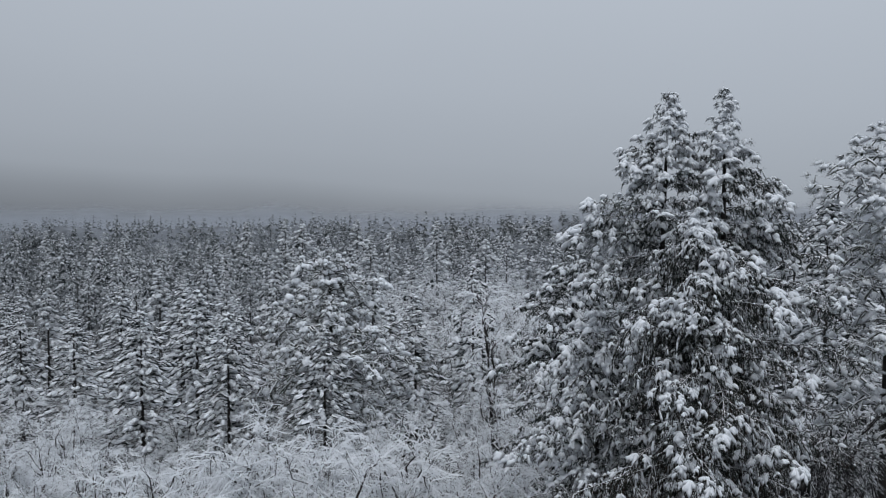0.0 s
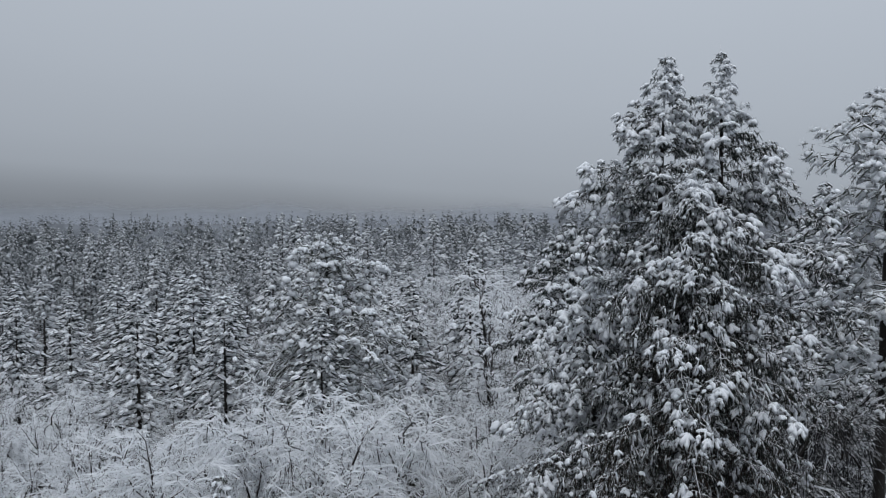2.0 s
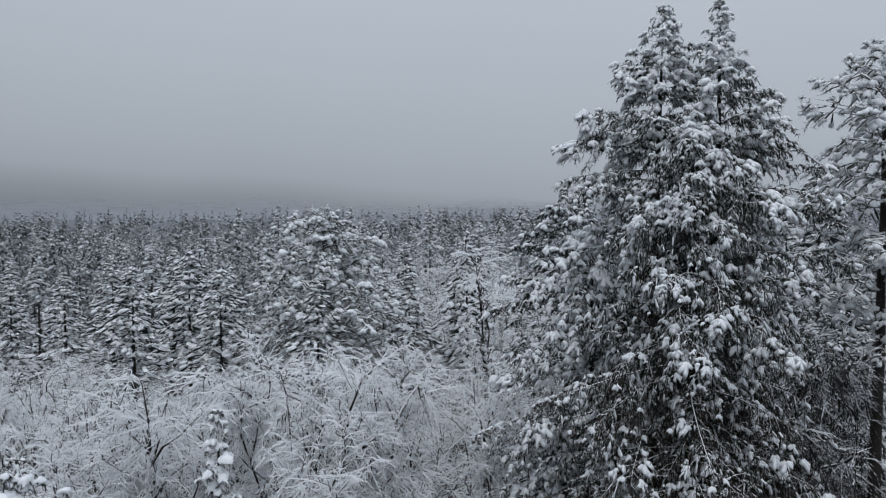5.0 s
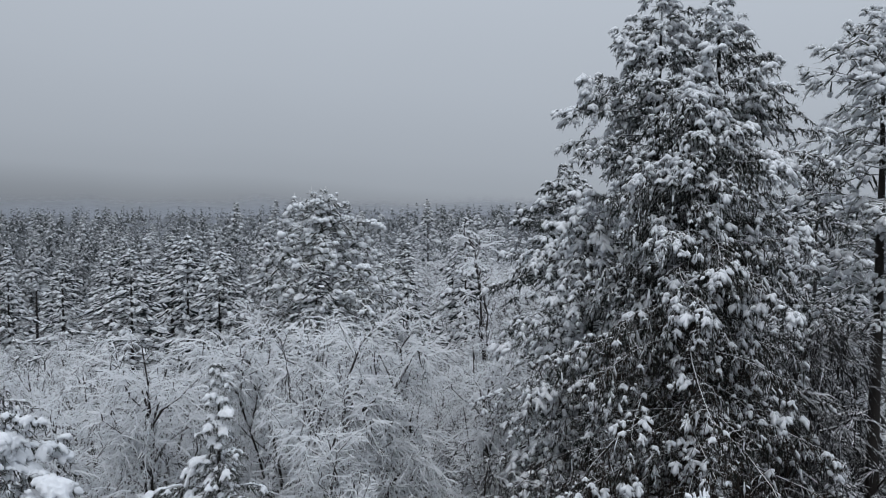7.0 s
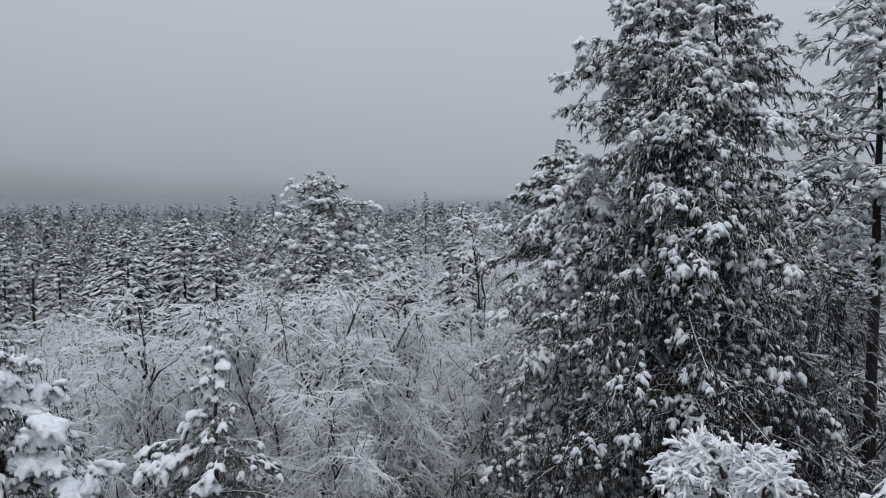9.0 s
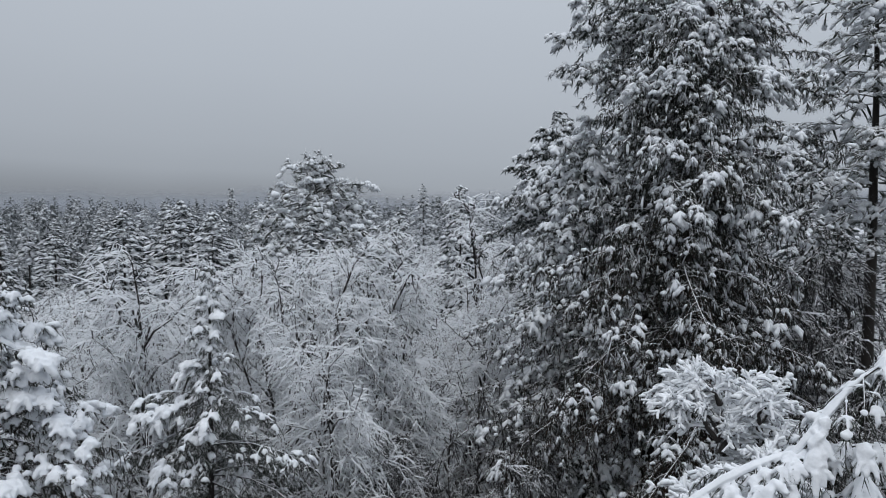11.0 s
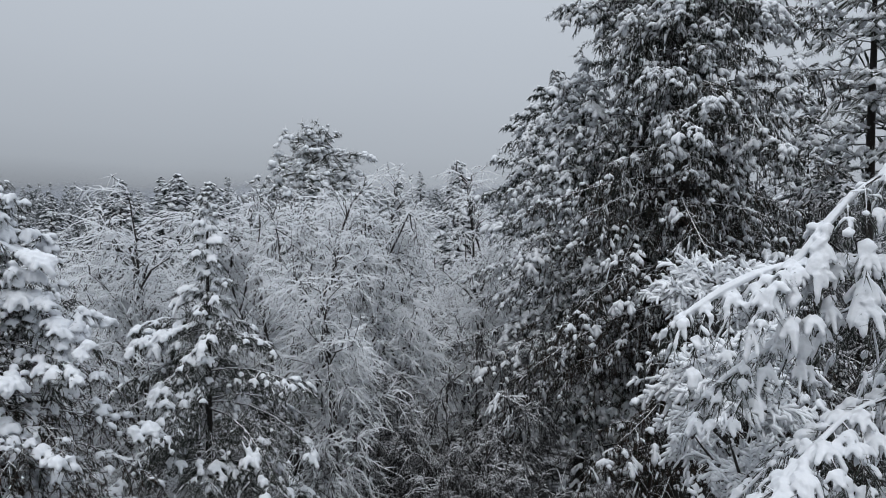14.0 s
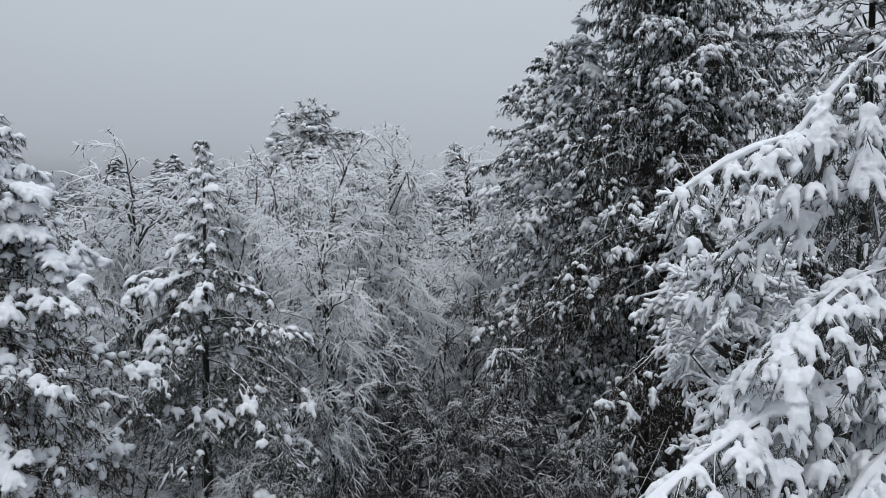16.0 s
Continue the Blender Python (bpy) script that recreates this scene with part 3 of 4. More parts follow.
conifer("tall_fir", "tall fir with snowy boughs beside another fir", 22, (11.6, 29.0, 0), M_FIR,
        height=29.7, radius=5.0, base=0.2, boughs=116, lift=0.2, droop=0.34, ragged=0.28, shelter=1.2, brown=0.5, trunk_r=0.34,
        profile=((3, 4.4), (10, 4.0), (18, 3.8), (21, 3.5), (23, 2.6), (24.5, 2.0), (25.5, 1.5), (26.8, 1.0), (27.6, 0.75), (28.7, 0.4), (29.7, 0.06)),
        extra=((26.7, 5, 1.5, 0.15, 0.1), (25.4, -12, 2.0, 0.15, 0.1), (24.4, 4, 2.9, 0.1, 0.1), (23.3, -15, 2.8, 0.1, 0.1), (22.5, 2, 3.9, 0.1, 0.12), (18.6, -5, 4.2, 0.1, 0.2), (26.3, 178, 1.0, 0.3, 0.1)), **FIRS)
conifer("tall_cedar", "dense drooping cedar with snow clumps and brown inner sprays", 23, (9.7, 26.6, 0), M_CEDAR,
        height=24.7, radius=5.3, base=0.05, boughs=190, lift=0.15, droop=0.5, ragged=0.2, shelter=1.2, trunk_r=0.36, brown=0.8, snow=1.0, sag=1.3, sub_sag=0.9, paw_bias=1.0,
        profile=((1, 5.2), (6, 5.2), (10, 4.9), (13, 4.4), (16, 3.7), (18, 3.2), (20, 2.6), (21.6, 2.0), (22.4, 1.5), (23.4, 0.9), (24.1, 0.5), (24.7, 0.15)), skew=(0.16, -115),
        **dict(TALL, bend=0.5, spacing=0.36, blades=6, blob=0.05, paw=0.07, paw_len=2.3, thick=0.25, angles=(25, 80), leaf_gap=0.29, patch=1.6))
conifer("broad_cedar", "broad snow-laden cedar with low sweeping boughs", 24, (6.9, 31.2, 0), M_CEDAR,
        height=20.0, radius=5.4, base=0.05, boughs=110, lift=0.12, droop=0.45, ragged=0.2, shelter=0.3, trunk_r=0.3, brown=0.15, snow=1.0, sag=1.0, sub_sag=0.6, paw_bias=1.05,
        profile=((1, 4.6), (6, 4.6), (9, 4.2), (12, 3.6), (15, 2.9), (17, 2.3), (18.6, 1.4), (20, 0.2)), skew=(0.1, 190),
        extra=((9.0, 207, 6.6, 0.15, 0.5), (10.6, 190, 4.4, 0.1, 0.35), (7.0, 200, 5.2, 0.1, 0.4), (13.4, 185, 4.0, 0.15, 0.3)), **dict(TALL, spacing=0.5, blades=6, leaf_gap=0.27, blob=0.085, thick=0.12, paw=0.09, blob_bias=1.05))
conifer("slim_fir", "snowy fir standing behind a broad cedar", 25, (7.9, 42.5, 0), M_FIR,
        height=22.4, radius=5.0, base=0.15, boughs=96, lift=0.18, droop=0.42, ragged=0.14, tiers=0.8, spacing=0.5, leaf=0.3, leaf_gap=0.34, width=0.08, snow_pts=2, snow_from=0.0, blades=3, blade=0.28, blade_r=0.032, sides=4, lobe_r=0.07, lobe_pts=2,
        longest=1.0, blob=0.1, leaf_snow=0.6, paw=0.12, paw_n=4, paw_pts=3, paw_len=2.0, paw_at=(0.9,), ridge_sides=4, sag=0.7, shelter=0.5, patch=1.1, split=True, thin_back=0.6,
        profile=((3, 5.0), (8.7, 4.6), (12.6, 4.1), (15.5, 3.6), (17, 3.2), (19.3, 2.4), (20.6, 1.5), (21.6, 0.6), (22.4, 0.15)))
conifer("tall_pine", "tall pine with snowy needle tufts and bare lower trunk", 26, (19.75, 30.8, 0), M_PINE,
        height=28.4, radius=5.8, base=0.48, boughs=94, lift=0.3, droop=0.5, spacing=0.34, reach=0.36, longest=0.7, width=0.05, snow_from=0.4, snow_pts=3, blades=22, blade=0.27,
        profile=((13, 3.0), (16, 3.4), (18, 3.4), (21, 3.3), (23, 3.1), (25, 2.8), (26.4, 2.4), (27.4, 1.3), (28.4, 0.4)), tiers=0.9,
        blade_r=0.013, sides=4, paw=0.13, paw_n=4, paw_len=1.6, paw_at=(0.92,), paw_pts=3, lobe_r=0.055, ragged=0.2, trunk_r=0.34, sag=0.4, snow=0.85, shelter=0.2, puff=True, thick=0.3, angles=(15, 85), split=True, thin_back=0.5)
conifer("snowy_fir", "fir bowed under thick rounded clumps of snow", 27, (-10.95, 17.2, 0), M_CEDAR,
        height=14.7, radius=4.2, base=0.05, boughs=185, crowd=1.12, melt=0.026, lift=0.12, droop=0.5, spacing=0.33, reach=0.4, longest=0.65, leaf=0.2, leaf_gap=0.36, width=0.045, snow_pts=3, blades=6, blade=0.2,
        profile=((1, 3.0), (6, 3.0), (8, 2.9), (9.6, 2.6), (10.9, 2.0), (12.6, 1.55), (13.3, 1.2), (14.2, 0.55), (14.7, 0.2)), thin_back=0.6,
        blade_r=0.009, sides=4, lobe_r=0.025, lobe_pts=2, snow_from=0.0, leaf_snow=0.4, blob=0.08, blob_bias=0.85, blob_at=(0.3, 0.7), paw=0.08, paw_n=5, paw_len=2.1, paw_pts=4, paw_bias=0.85, paw_at=(0.5, 0.9), ridge_sides=6, thick=0.15, ragged=0.14, trunk_r=0.22, snow=0.95, shelter=0.95, patch=1.5, brown=0.9,
        sag=1.0, sub_sag=0.5, split=True)
conifer("slender_cedar", "slender young cedar with heavy snow on drooping boughs", 28, (-7.15, 22.2, 0), M_HEMLOCK,
        height=14.35, radius=3.3, base=0.2, boughs=74, crowd=1.6, melt=0.028, lift=0.15, droop=0.5, spacing=0.3, reach=0.45, longest=0.75, leaf=0.2, leaf_gap=0.22, width=0.04, snow_pts=3, blades=10, blade=0.22,
        profile=((1, 3.2), (5, 2.9), (7.8, 2.3), (9.6, 1.4), (10.4, 1.0), (11.5, 0.7), (12.7, 0.45), (13.4, 0.3), (14.35, 0.08)), thin_back=0.5,
        extra=((9.9, 172, 2.4, 0.4, 0.45), (9.7, 200, 2.1, 0.35, 0.5), (8.6, 182, 3.2, 0.15, 0.45), (8.4, -8, 3.4, 0.25, 0.42), (7.2, -30, 4.3, 0.05, 0.8), (8.3, 262, 1.7, 0.3, 0.85),
               (7.4, 5, 3.2, 0.1, 0.5), (6.2, 188, 3.4, 0.1, 0.6), (9.6, -20, 1.9, 0.3, 0.5), (5.4, -15, 3.6, 0.1, 0.6), (5.6, 215, 3.2, 0.1, 0.6)),
        blade_r=0.008, sides=4, lobe_r=0.025, lobe_pts=2, snow_from=0.0, leaf_snow=0.6, ridge=0.06, blob=0.042, blob_at=(0.3, 0.7), blob_bias=0.75, paw=0.07, paw_n=5, paw_len=2.3, paw_pts=4, paw_at=(0.45, 0.9), patch=1.3, ridge_sides=5, ragged=0.28, trunk_r=0.17, snow=0.95, shelter=0.75,
        sag=1.1, sub_sag=0.6, split=True)
conifer("near_hemlock", "hemlock with sagging boughs under thick pillows of snow", 29, (6.9, 8.4, 0), M_HEMLOCK,
        height=15.8, radius=4.2, base=0.22, boughs=13, melt=0.016, lift=0.3, droop=0.85, spacing=0.24, reach=0.36, longest=0.62, leaf=0.2, leaf_gap=0.17, width=0.03, snow_pts=3, blades=10, blade=0.13,
        profile=((3, 3.2), (8, 2.9), (10.5, 2.1), (12, 1.3), (14.5, 0.8), (15.8, 0.2)), thin_back=0.4,
        extra=((14.4, 186, 2.7, 0.15, 0.8), (12.6, 183, 3.9, 0.5, 0.6), (12.2, 170, 3.3, 0.4, 0.7), (11.0, 192, 3.4, 0.55, 0.75), (10.9, 184, 3.1, 0.5, 0.9),
               (10.1, 195, 5.2, 0.1, 0.36), (9.9, 187, 4.0, 0.2, 0.5), (9.6, 215, 3.1, 0.3, 0.7), (8.9, 196, 3.8, 0.1, 0.4)),
        blade_r=0.006, sides=4, lobe_r=0.014, lobe_pts=2, snow_from=0.0, bend=0.2, leaf_snow=0.5, ridge=0.06, blob=0.056, blob_at=(0.2, 0.5, 0.8), blob_bias=0.75, paw=0.046, paw_n=5, paw_len=3.2, paw_pts=4, paw_at=(0.25, 0.6, 0.95), paw_sag=1.2, paw_bias=0.7, ridge_sides=5,
        ragged=0.2, trunk_r=0.2, snow=1.0, shelter=0.25, patch=0.8, sag=1.5, sub_sag=1.0, thick=0.08, split=True)
conifer("round_pine", "broad pine with rounded puffs of snow on long needles", 30, (-9.8, 60.0, 0), M_PINE,
        height=21.3, radius=7.0, base=0.22, boughs=135, crowd=1.0, lift=0.35, droop=0.35, spacing=0.6, reach=0.4, longest=1.2, width=0.07, angles=(15, 85), snow_from=0.5, snow_pts=3, blades=14, blade=0.5,
        profile=((4, 5.2), (8, 6.2), (12, 6.1), (14, 5.5), (15.6, 4.7), (17, 3.7), (18.2, 2.7), (19.4, 2.2), (20.6, 1.5), (21.3, 0.5)),
        extra=((18.2, 5, 4.9, 0.15, 0.1), (19.0, -30, 3.2, 0.4, 0.1), (19.4, 200, 2.3, 0.5, 0.1), (18.0, 182, 3.2, 0.3, 0.2)),
        blade_r=0.026, sides=4, paw=0.16, paw_n=5, paw_len=1.5, paw_at=(0.9,), paw_sag=0.6, paw_bias=0.75, patch=1.2, ragged=0.2, trunk_r=0.35, snow=1.0, shelter=0.15, puff=True, sag=0.2, lobe_r=0.1, thick=0.3, split=True, thin_back=0.6)

# ---------------------------------------------------------------- forest conifers at middle distance
def height_at(px, py, d):
    return EYE - d * (py - 385) / 1230


def tufted_fir(name, label, seed, at, needle, group="", height=18.0, radius=4.5, boughs=90, fan=(-30, 0, 30), taper=0.8, snow=0.9, fringe=3, pts=4, sides=4, base=0.04, droop=0.42, tufts=3, tuft=0.2):
    """A fir of the forest: boughs round a trunk, hung with tufts of needles that carry lumps of snow."""
    rng = np.random.default_rng(seed)
    root = new(name)
    tagged(root, label, "tree", group)
    root.matrix_basis = pose(*at)
    trunk, green, white = Soup(), Soup(), Soup()
    u = np.linspace(0, 1, 6)
    spine = np.stack((0 * u, 0 * u, u * height), 1)[None]
    trunk.tubes(spine, (0.22 * (1.03 - u))[None], 6)
    part("trunk", trunk, M_BARK, root, smooth=True)
    f = 1 - (1 - (np.arange(boughs) + rng.uniform(0, 1, boughs)) / boughs) ** 1.35
    h = height * (base + (0.985 - base) * f)
    az = np.arange(boughs) * 2.39996 + rng.normal(0, 0.4, boughs)
    ln = (radius * (1 - f) ** taper + 0.12) * np.clip(1 + 0.16 * rng.normal(0, 1, boughs), 0.6, 1.35)
    kk, spread = np.repeat(np.arange(boughs), len(fan)), np.radians(np.tile(fan, boughs))
    n = len(kk)
    way = az[kk] + spread + rng.normal(0, 0.12, n)
    out = np.stack((np.cos(way), np.sin(way), 0 * way), 1)
    l2 = ln[kk] * (1 - 0.35 * np.abs(spread)) * rng.uniform(0.8, 1.15, n)
    rise, fall = 0.15 + 0.45 * f[kk] + rng.normal(0, 0.07, n), droop * (1.2 - 0.5 * f[kk]) * rng.uniform(0.7, 1.3, n)
    s = np.linspace(0.08, 1, pts)

    def on(q, lift=0.0):
        return np.stack((0 * l2, 0 * l2, h[kk]), 1)[:, None] + l2[:, None, None] * (out[:, None] * q[:, None] + UP * (rise[:, None] * q - fall[:, None] * q ** 2)[..., None]) + UP * lift

    green.tubes(on(s), (0.012 + 0.008 * l2)[:, None] * (1.1 - s), 3)
    # hanging tufts of needles along the boughs, some with a lump of snow
    j = np.repeat(np.arange(n), tufts)
    m = len(j)
    at_s = rng.uniform(0.12, 1.0, m) ** 0.6
    side = np.stack((-out[j, 1], out[j, 0], 0 * at_s), 1)
    size = tuft * np.clip(0.4 + 0.22 * l2[j], 0, 1) * rng.uniform(0.65, 1.35, m)
    p = np.stack((0 * at_s, 0 * at_s, h[kk][j]), 1) + l2[j][:, None] * (out[j] * at_s[:, None] + UP * (rise[j] * at_s - fall[j] * at_s ** 2)[:, None])
    p += side * (rng.normal(0, 0.9, m) * size)[:, None] + UP * (rng.normal(0, 0.3, m) * size)[:, None]
    d = unit(out[j] + side * rng.normal(0, 0.5, m)[:, None] - UP * rng.uniform(0.2, 1.0, m)[:, None])
    w = np.linspace(0, 1, pts) - 0.4
    shape = np.interp(w, (-0.4, 0.0, 0.3, 0.6), (0.6, 1.0, 0.8, 0.3))
    c = p[:, None] + d[:, None] * (w * rng.uniform(2.6, 4.2, (m, 1)) * size[:, None])[..., None]
    green.tubes(c, size[:, None] * shape * rng.uniform(0.75, 1.25, (m, pts)), sides, high=0.7, low=0.9, rough=0.25, rng=rng)
    luck = np.array([noise.noise((v[0] * 0.6, v[1] * 0.6, v[2] * 0.6 + seed)) for v in p])
    ok = rng.uniform(0, 1, m) < snow * np.clip(0.66 + 1.1 * luck + 0.25 * f[kk][j], 0.05, 1)
    big = size * rng.uniform(0.6, 1.0, m) * np.clip(1 + 0.7 * luck, 0.6, 1.4)
    c = p[:, None] + d[:, None] * ((w + 0.08) * rng.uniform(2.2, 3.4, (m, 1)) * size[:, None])[..., None] + UP * (0.42 * size)[:, None, None]
    white.tubes(c[ok], (big[:, None] * shape * rng.uniform(0.7, 1.3, (m, pts)))[ok], sides, high=0.75, low=0.5, rough=0.2, rng=rng)
    if fringe:
        i = np.repeat(np.arange(m), fringe)
        q = unit(d[i] + side[i] * rng.normal(0, 0.8, len(i))[:, None] - UP * rng.uniform(0.0, 0.9, len(i))[:, None])
        le = size[i] * rng.uniform(1.4, 2.6, len(i))
        green.tubes(np.stack((p[i] + q * 0.4 * size[i][:, None], p[i] + q * le[:, None]), 1), np.stack((0.16 * le, 0 * le), 1), 3)
    joined("crown", (green,), (needle,), root, False, kind="stuff")
    part("snow_cover", white, M_SNOW, root, "soft white snow", smooth=True)["kind"] = "stuff"
    return root


# radius, taper, snow and droop of the kinds of fir; the last has its snow cut to look shaded
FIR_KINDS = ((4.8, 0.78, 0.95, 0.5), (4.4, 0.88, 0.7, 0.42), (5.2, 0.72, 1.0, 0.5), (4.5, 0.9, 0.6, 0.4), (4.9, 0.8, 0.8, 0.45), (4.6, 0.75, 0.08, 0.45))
FIR_DETAIL = (dict(boughs=95, fan=(-32, 0, 32), fringe=3, tufts=3, tuft=0.19), dict(boughs=80, fan=(-30, 0, 30), fringe=2, tufts=3, tuft=0.22), dict(boughs=54, fan=(-26, 26), fringe=0, pts=3, sides=3, tufts=2, tuft=0.36))
# place across, top line, distance
SEEN = [(245, 545, 58), (125, 545, 66), (400, 548, 58), (735, 518, 67), (572, 572, 53), (838, 465, 73), (318, 490, 74), (345, 505, 66), (30, 520, 74),
        (690, 528, 82), (728, 468, 112), (773, 388, 171), (535, 393, 186), (436, 391, 188), (505, 386, 205), (632, 386, 200), (655, 414, 150), (860, 420, 150),
        (487, 452, 112), (935, 388, 200), (1440, 385, 108), (1408, 398, 98), (1466, 340, 84), (420, 520, 80), (210, 500, 88), (80, 505, 92), (280, 470, 104), (590, 470, 90)]
made = {}
kinds = ["snow-covered fir standing among leafless thickets", "lightly snowed forest fir, the shade kind toned darker"]
taken = []


def forest_fir(x, y, tall, k, far, broad=1.0):
    key = (k, far)
    z = lie(x, y)
    turn, sc = random.uniform(0, 360), tall / 18.0
    m = pose(x, y, z, 0, 0, turn)
    if key not in made:
        radius, taper, snow, droop = FIR_KINDS[k]
        # kind 5 takes the darker needles, as shade put into its colour
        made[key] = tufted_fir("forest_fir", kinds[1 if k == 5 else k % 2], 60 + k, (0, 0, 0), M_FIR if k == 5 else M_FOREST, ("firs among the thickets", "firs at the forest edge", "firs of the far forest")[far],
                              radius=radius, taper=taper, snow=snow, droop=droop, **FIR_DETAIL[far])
        ob = made[key]
        ob.matrix_basis = m
    else:
        ob = copy_thing(made[key], m)
    ob.scale = (sc * broad * random.uniform(0.85, 1.15), sc * broad * random.uniform(0.85, 1.15), sc)
    taken.append((x, y))


def level(d):
    return 0 if d < 67 else 1 if d < 92 else 2


random.seed(5)
for n, (px, py, d) in enumerate(SEEN):
    forest_fir((px - 784) / 1230 * d, d, height_at(px, py, d), n % 5, level(d), 1.2)

# firs of the shade-toned kind darken the gap beside the tall trees
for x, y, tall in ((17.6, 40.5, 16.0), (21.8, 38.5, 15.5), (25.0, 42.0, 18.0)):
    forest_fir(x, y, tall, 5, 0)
forest_fir(17.2, 28.6, 9.0, 0, 0)


def free(x, y, gap):
    return all((x - a) ** 2 + (y - b) ** 2 > gap * gap for a, b in taken)


count = 0
while count < 170:
    y = random.uniform(86, 235)
    x = random.uniform(-0.72, 0.72) * y
    w = x / y
    open_ground = -0.09 < w < 0.24 and y < 190 and random.random() < 0.93
    if open_ground or (w > -0.30 and y < 105 and w < 0.3) or not free(x, y, 5.2):
        continue
    forest_fir(x, y, random.uniform(10, 16) + min(4.5, max(0.0, (y - 85) * 0.045)), random.choice((1, 3, 3, 4) if w < -0.33 else (0, 2, 4) if w > -0.12 else (0, 1, 2, 3, 4)), level(y))
    count += 1

# the woods beyond, too many to count
def grove(seed, total, near, far, **shape):
    """Many small conifers joined into one mesh, scattered between two distances."""
    kinds = []
    for k in range(4):
        li = conifer_lines(np.random.default_rng(seed + k), 18.0, 5.2, blades=1, snow_pts=2, lobe_pts=2, wood=False, base=0.05, shelter=0.4, taper=0.95, crowd=1.2, tip=0.25, angles=(15, 85), **shape)
        gr, wh = Soup(), Soup()
        fill(gr, li["lobe"], 3)
        fill(gr, li["needle"], 3)
        fill(wh, li["snow"], 3)
        kinds.append((gr.arrays(), wh.arrays()))
    wr = np.random.default_rng(seed + 9)
    vs, ts, qs, it, iq, off = [], [], [], [], [], 0
    n = 0
    while n < total:
        y = math.sqrt(wr.uniform(near * near, far * far))
        x = wr.uniform(-0.75, 0.75) * y
        if -0.09 < x / y < 0.24 and y < 200:
            continue
        a, sc = wr.uniform(0, 6.28), wr.uniform(0.75, 1.15) * (1.17 + 0.1 * x / y if near > 200 else 1.0)
        rot = np.array(((math.cos(a), -math.sin(a), 0), (math.sin(a), math.cos(a), 0), (0, 0, 1))) * sc
        for mi, (v, t, q) in enumerate(kinds[n % 4]):
            vs.append(v @ rot.T + np.array((x, y, lie(x, y) - 0.3)))
            ts.append(t + off)
            qs.append(q + off)
            it.append(np.full(len(t), mi))
            iq.append(np.full(len(q), mi))
            off += len(v)
        n += 1
    return mesh_from("far_woods", np.concatenate(vs), np.concatenate(ts), np.concatenate(qs), [M_FOREST, M_SNOW], False, np.concatenate(it + iq))


me = grove(80, 240, 120, 235, boughs=26, spacing=2.6, longest=1.8, width=0.4, blade=1.2, blade_r=0.3, lobe_r=0.6, snow=0.5)
tagged(new("woods", me), "snowy conifer woods behind the forest edge", "forest", kind="stuff")
me = grove(90, 1050, 225, 440, boughs=15, spacing=9.0, longest=2.4, width=0.5, blade=1.6, blade_r=0.4, lobe_r=1.0, snow=0.3)
tagged(new("far_woods", me), "dense snowy conifer woods fading into low cloud", "forest", kind="stuff")

# ---------------------------------------------------------------- leafless trees and thickets
LABEL = "leafless broadleaf tree bent under snow-lined twigs"
THICKET = "leafless trees of the thicket"
ALDER = dict(limbs=13, boughs=15, twigs=7, low=0.16, reach=0.4, thick=1.3, limb_r=1.1, twig_len=0.65, twig_pts=3, stray=0.95, sag=0.3, bough_sag=0.4, weep=0.7, split=True)
near = [bare_tree("bare_alder", LABEL, 100 + k, at, THICKET, height=hh, tops=tops, **ALDER)
        for k, (at, hh, tops) in enumerate((((-5.6, 27.8, 0), 14.0, ((2.1, 0.2, 13.8), (-0.4, 0.6, 12.8), (1.0, 1.4, 12.4))),
                                            ((-1.6, 29.0, 0), 12.8, ((0.2, -0.4, 12.8), (1.6, 0.3, 11.8), (-1.8, 0.8, 12.0))),
                                            ((-11.6, 28.0, 0), 14.4, ((-0.3, 0.3, 11.9), (-2.4, -0.2, 11.5), (1.8, 0.6, 11.3)))))]
low = [bare_tree("bare_alder", LABEL, 110 + k, at, THICKET, height=12.0, stems=3, limbs=10, boughs=9, twigs=9, thick=1.05, limb_r=1.1, stray=1.0, sag=0.3, bough_sag=0.3, twig_len=0.6, twig_pts=2, weep=0.3)
       for k, at in enumerate(((-16, 33, 0), (2.0, 36, 0), (-4, 38, 0), (-12, 36, 0)))]
bush = [bare_tree("bare_bush", "leafless thicket bush frosted with snow", 120 + k, at, "frosted bushes", height=8.5, stems=3, limbs=7, boughs=4, twigs=5, thick=1.25,
                  twig_len=1.0, lean=0.4, twig_pts=2)
        for k, at in enumerate(((-30, 46, 0), (-24, 48, 0), (8, 62, 0)))]
taken += [(-5.6, 28), (-1.6, 29.5), (-10.5, 27.5), (-16, 33), (2, 36), (-4, 38), (-12, 36), (-30, 46), (-24, 48), (8, 62), (-7.4, 21.3), (-9.7, 60), (9.4, 29.5), (9.3, 25.6), (6.6, 31), (19.3, 30.8), (7, 43)]
for x, y, hh in ((-3.4, 25.5, 11.5), (-14.5, 25.5, 11.0), (2.6, 32.5, 12.0), (-7.5, 33.0, 13.0)):
    o = copy_thing(near[int(abs(x * 10)) % 3], pose(x, y, lie(x, y), 0, 0, x * 77))
    sc = hh / 13.5
    o.scale = (sc, sc, sc)
    taken.append((x, y))


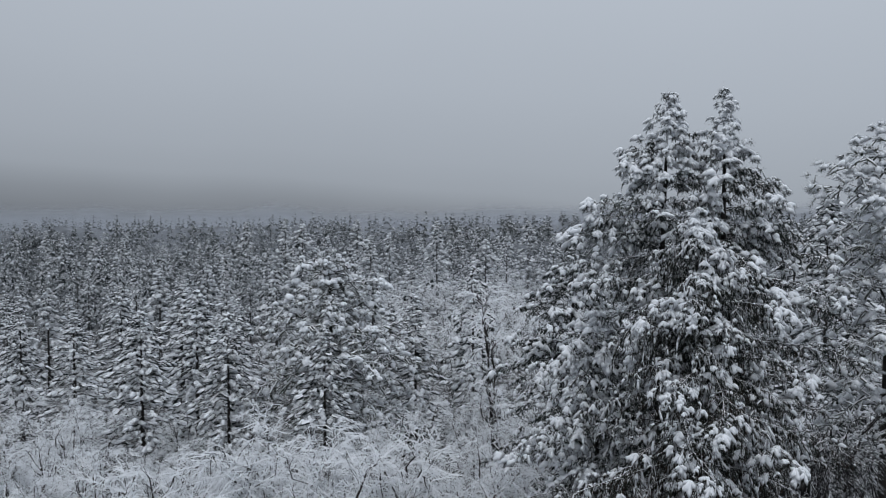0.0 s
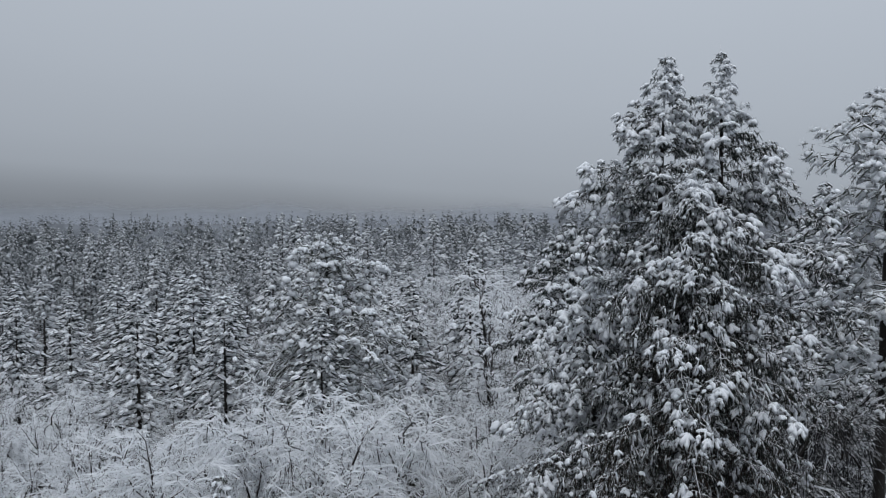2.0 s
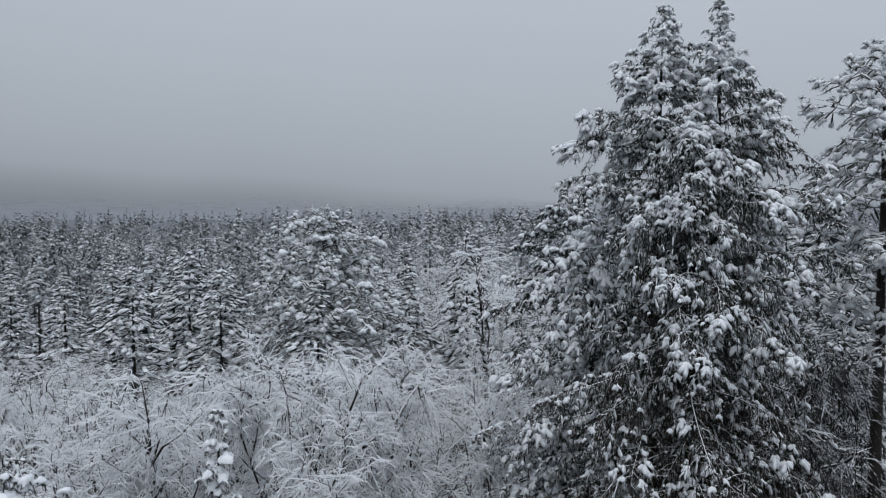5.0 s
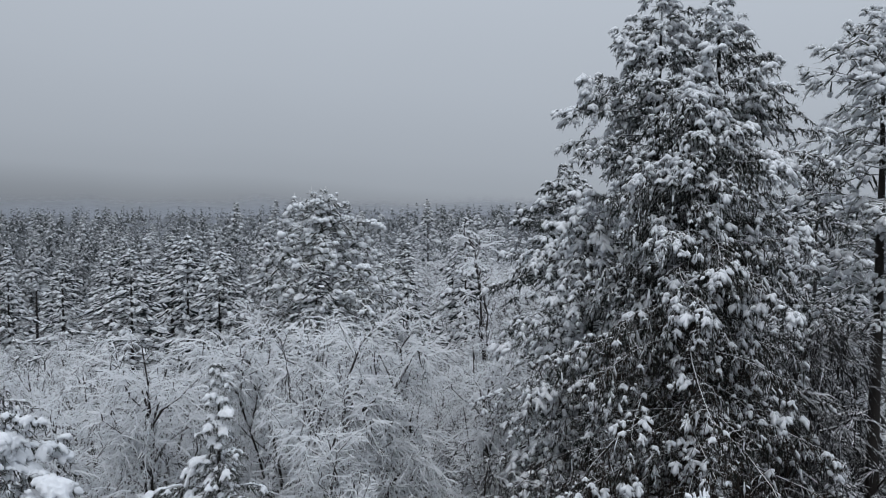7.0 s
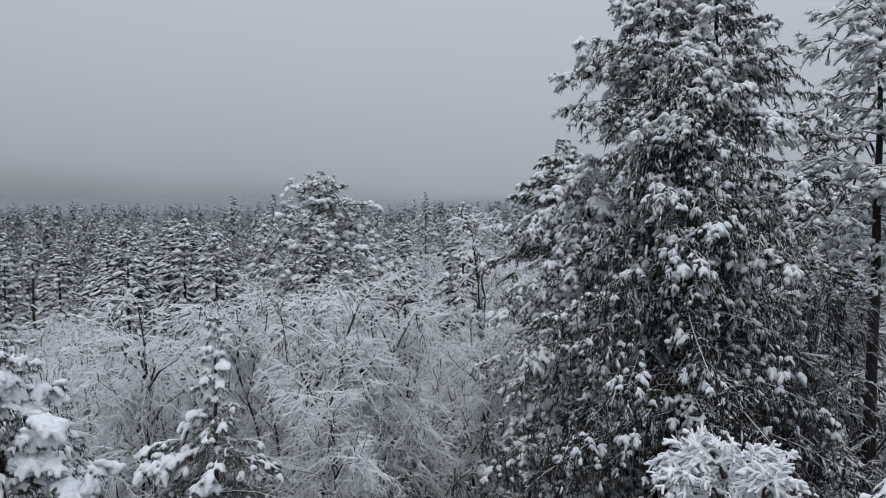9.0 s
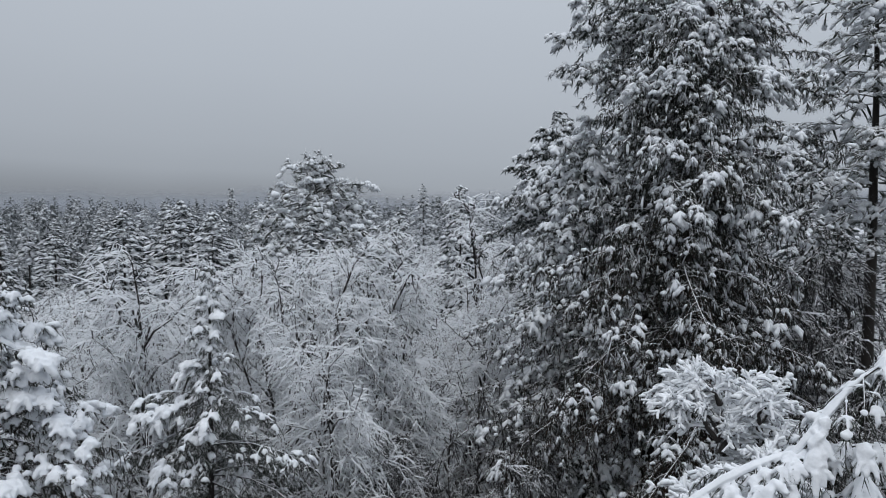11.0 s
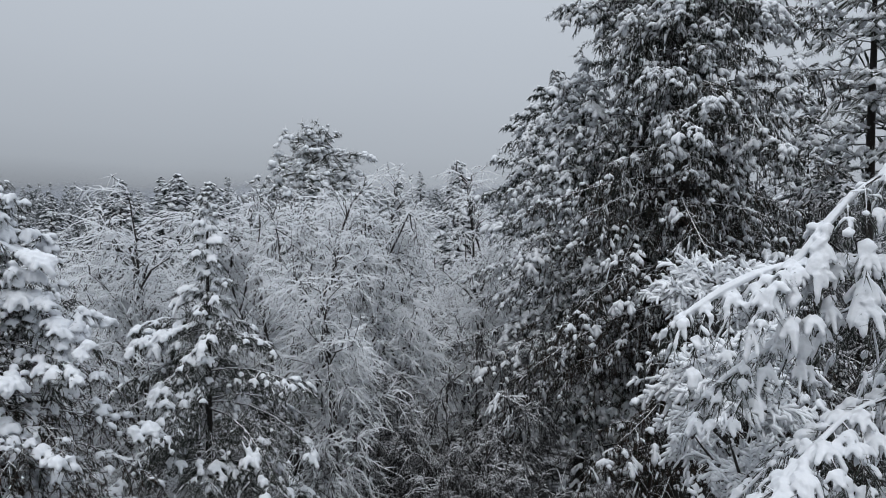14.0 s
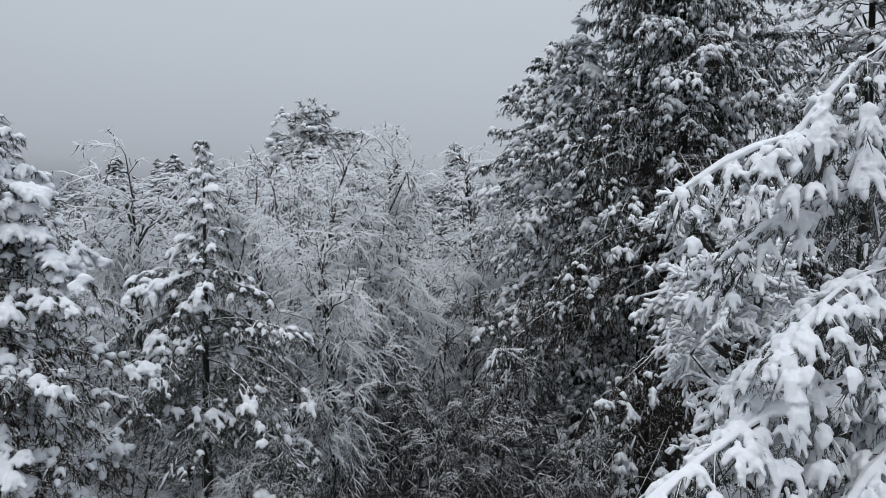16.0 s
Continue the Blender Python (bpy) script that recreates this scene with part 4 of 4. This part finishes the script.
def scatter(kinds, total, ys, ws, gap, size, skip):
    count = tries = 0
    while count < total and tries < 20000:
        tries += 1
        y = random.uniform(*ys)
        x = random.uniform(*ws) * y
        if skip(x, y) or not free(x, y, gap):
            continue
        o = copy_thing(kinds[count % len(kinds)], pose(x, y, lie(x, y), 0, 0, random.uniform(0, 360)))
        sc = random.uniform(0.8, 1.1) * size(x, y)
        o.scale = (sc, sc, sc)
        taken.append((x, y))
        count += 1


scatter(low, 62, (30, 58), (-0.68, 0.62), 3.5, lambda x, y: (0.98 - 0.006 * (y - 28)) * (0.92 if x / y < -0.5 else 0.78 if x / y < -0.33 else 0.88), lambda x, y: (3.0 < x < 16 and y < 40) or (-0.5 < x / y < -0.38 and y > 46))
scatter(bush, 60, (56, 100), (-0.65, 0.7), 3.4, lambda x, y: 0.85, lambda x, y: x / y < -0.12 and y > 75 and random.random() < 0.8)
veil = [bare_tree("bare_bush", "leafless bush of the far clearing veiled in snow", 125 + k, at, "bushes of the clearing", height=9.0, stems=3, limbs=6, boughs=4, twigs=4, thick=2.4,
                  twig_len=1.6, lean=0.45, twig_pts=2)
        for k, at in enumerate(((4, 104, 0), (14, 112, 0)))]
scatter(veil, 120, (95, 200), (-0.1, 0.34), 3.2, lambda x, y: 1.0, lambda x, y: False)
# bushes whose darker twigs carry the shade of the tall trees in their colour
dim = bare_tree("bare_bush", "leafless bush with little snow, toned dark to suggest deep tree shade", 128, (0.9, 26.6, 0), "bushes in the shade", height=7.0, stems=4, lean=0.35, limbs=8, boughs=7, twigs=7, thick=1.1,
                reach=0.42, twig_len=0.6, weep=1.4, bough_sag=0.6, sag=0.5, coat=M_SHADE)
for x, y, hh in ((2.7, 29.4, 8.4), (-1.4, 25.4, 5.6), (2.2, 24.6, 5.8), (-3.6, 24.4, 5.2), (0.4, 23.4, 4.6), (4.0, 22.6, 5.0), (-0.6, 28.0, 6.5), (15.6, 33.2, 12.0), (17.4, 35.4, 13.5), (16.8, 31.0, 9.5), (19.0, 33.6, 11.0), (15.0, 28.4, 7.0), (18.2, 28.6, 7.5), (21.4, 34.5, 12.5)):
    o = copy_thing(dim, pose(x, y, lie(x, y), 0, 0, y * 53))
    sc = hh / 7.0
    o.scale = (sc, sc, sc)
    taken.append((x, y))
scatter(low, 7, (20, 29), (-0.5, -0.15), 2.0, lambda x, y: 0.5, lambda x, y: False)
bare_tree("frosted_birch", "small leafless tree with finger-thick snow on every twig", 131, (6.8, 13.4, 0), height=12.0, tops=((-0.5, 1.2, 11.7), (0.7, 0.4, 11.5), (-1.4, -0.8, 10.5), (-0.2, -1.0, 10.9)), limbs=15, boughs=11, twigs=12,
          thick=1.9, reach=0.2, twig_len=0.26, low=0.5, sag=0.2, sides=5, smooth=True, coat=M_RIME, split=True, blunt=True)
bare_tree("leaning_snag", "pale leaning bare tree with long snowy branches", 141, (4.6, 62.5, 0), height=17.5, tops=((-0.9, 0.2, 18.2), (0.6, 0.8, 15.0)), limbs=14, boughs=6, twigs=5,
          thick=2.6, reach=0.3, lean=0.3, sag=0.3, twig_pts=2)
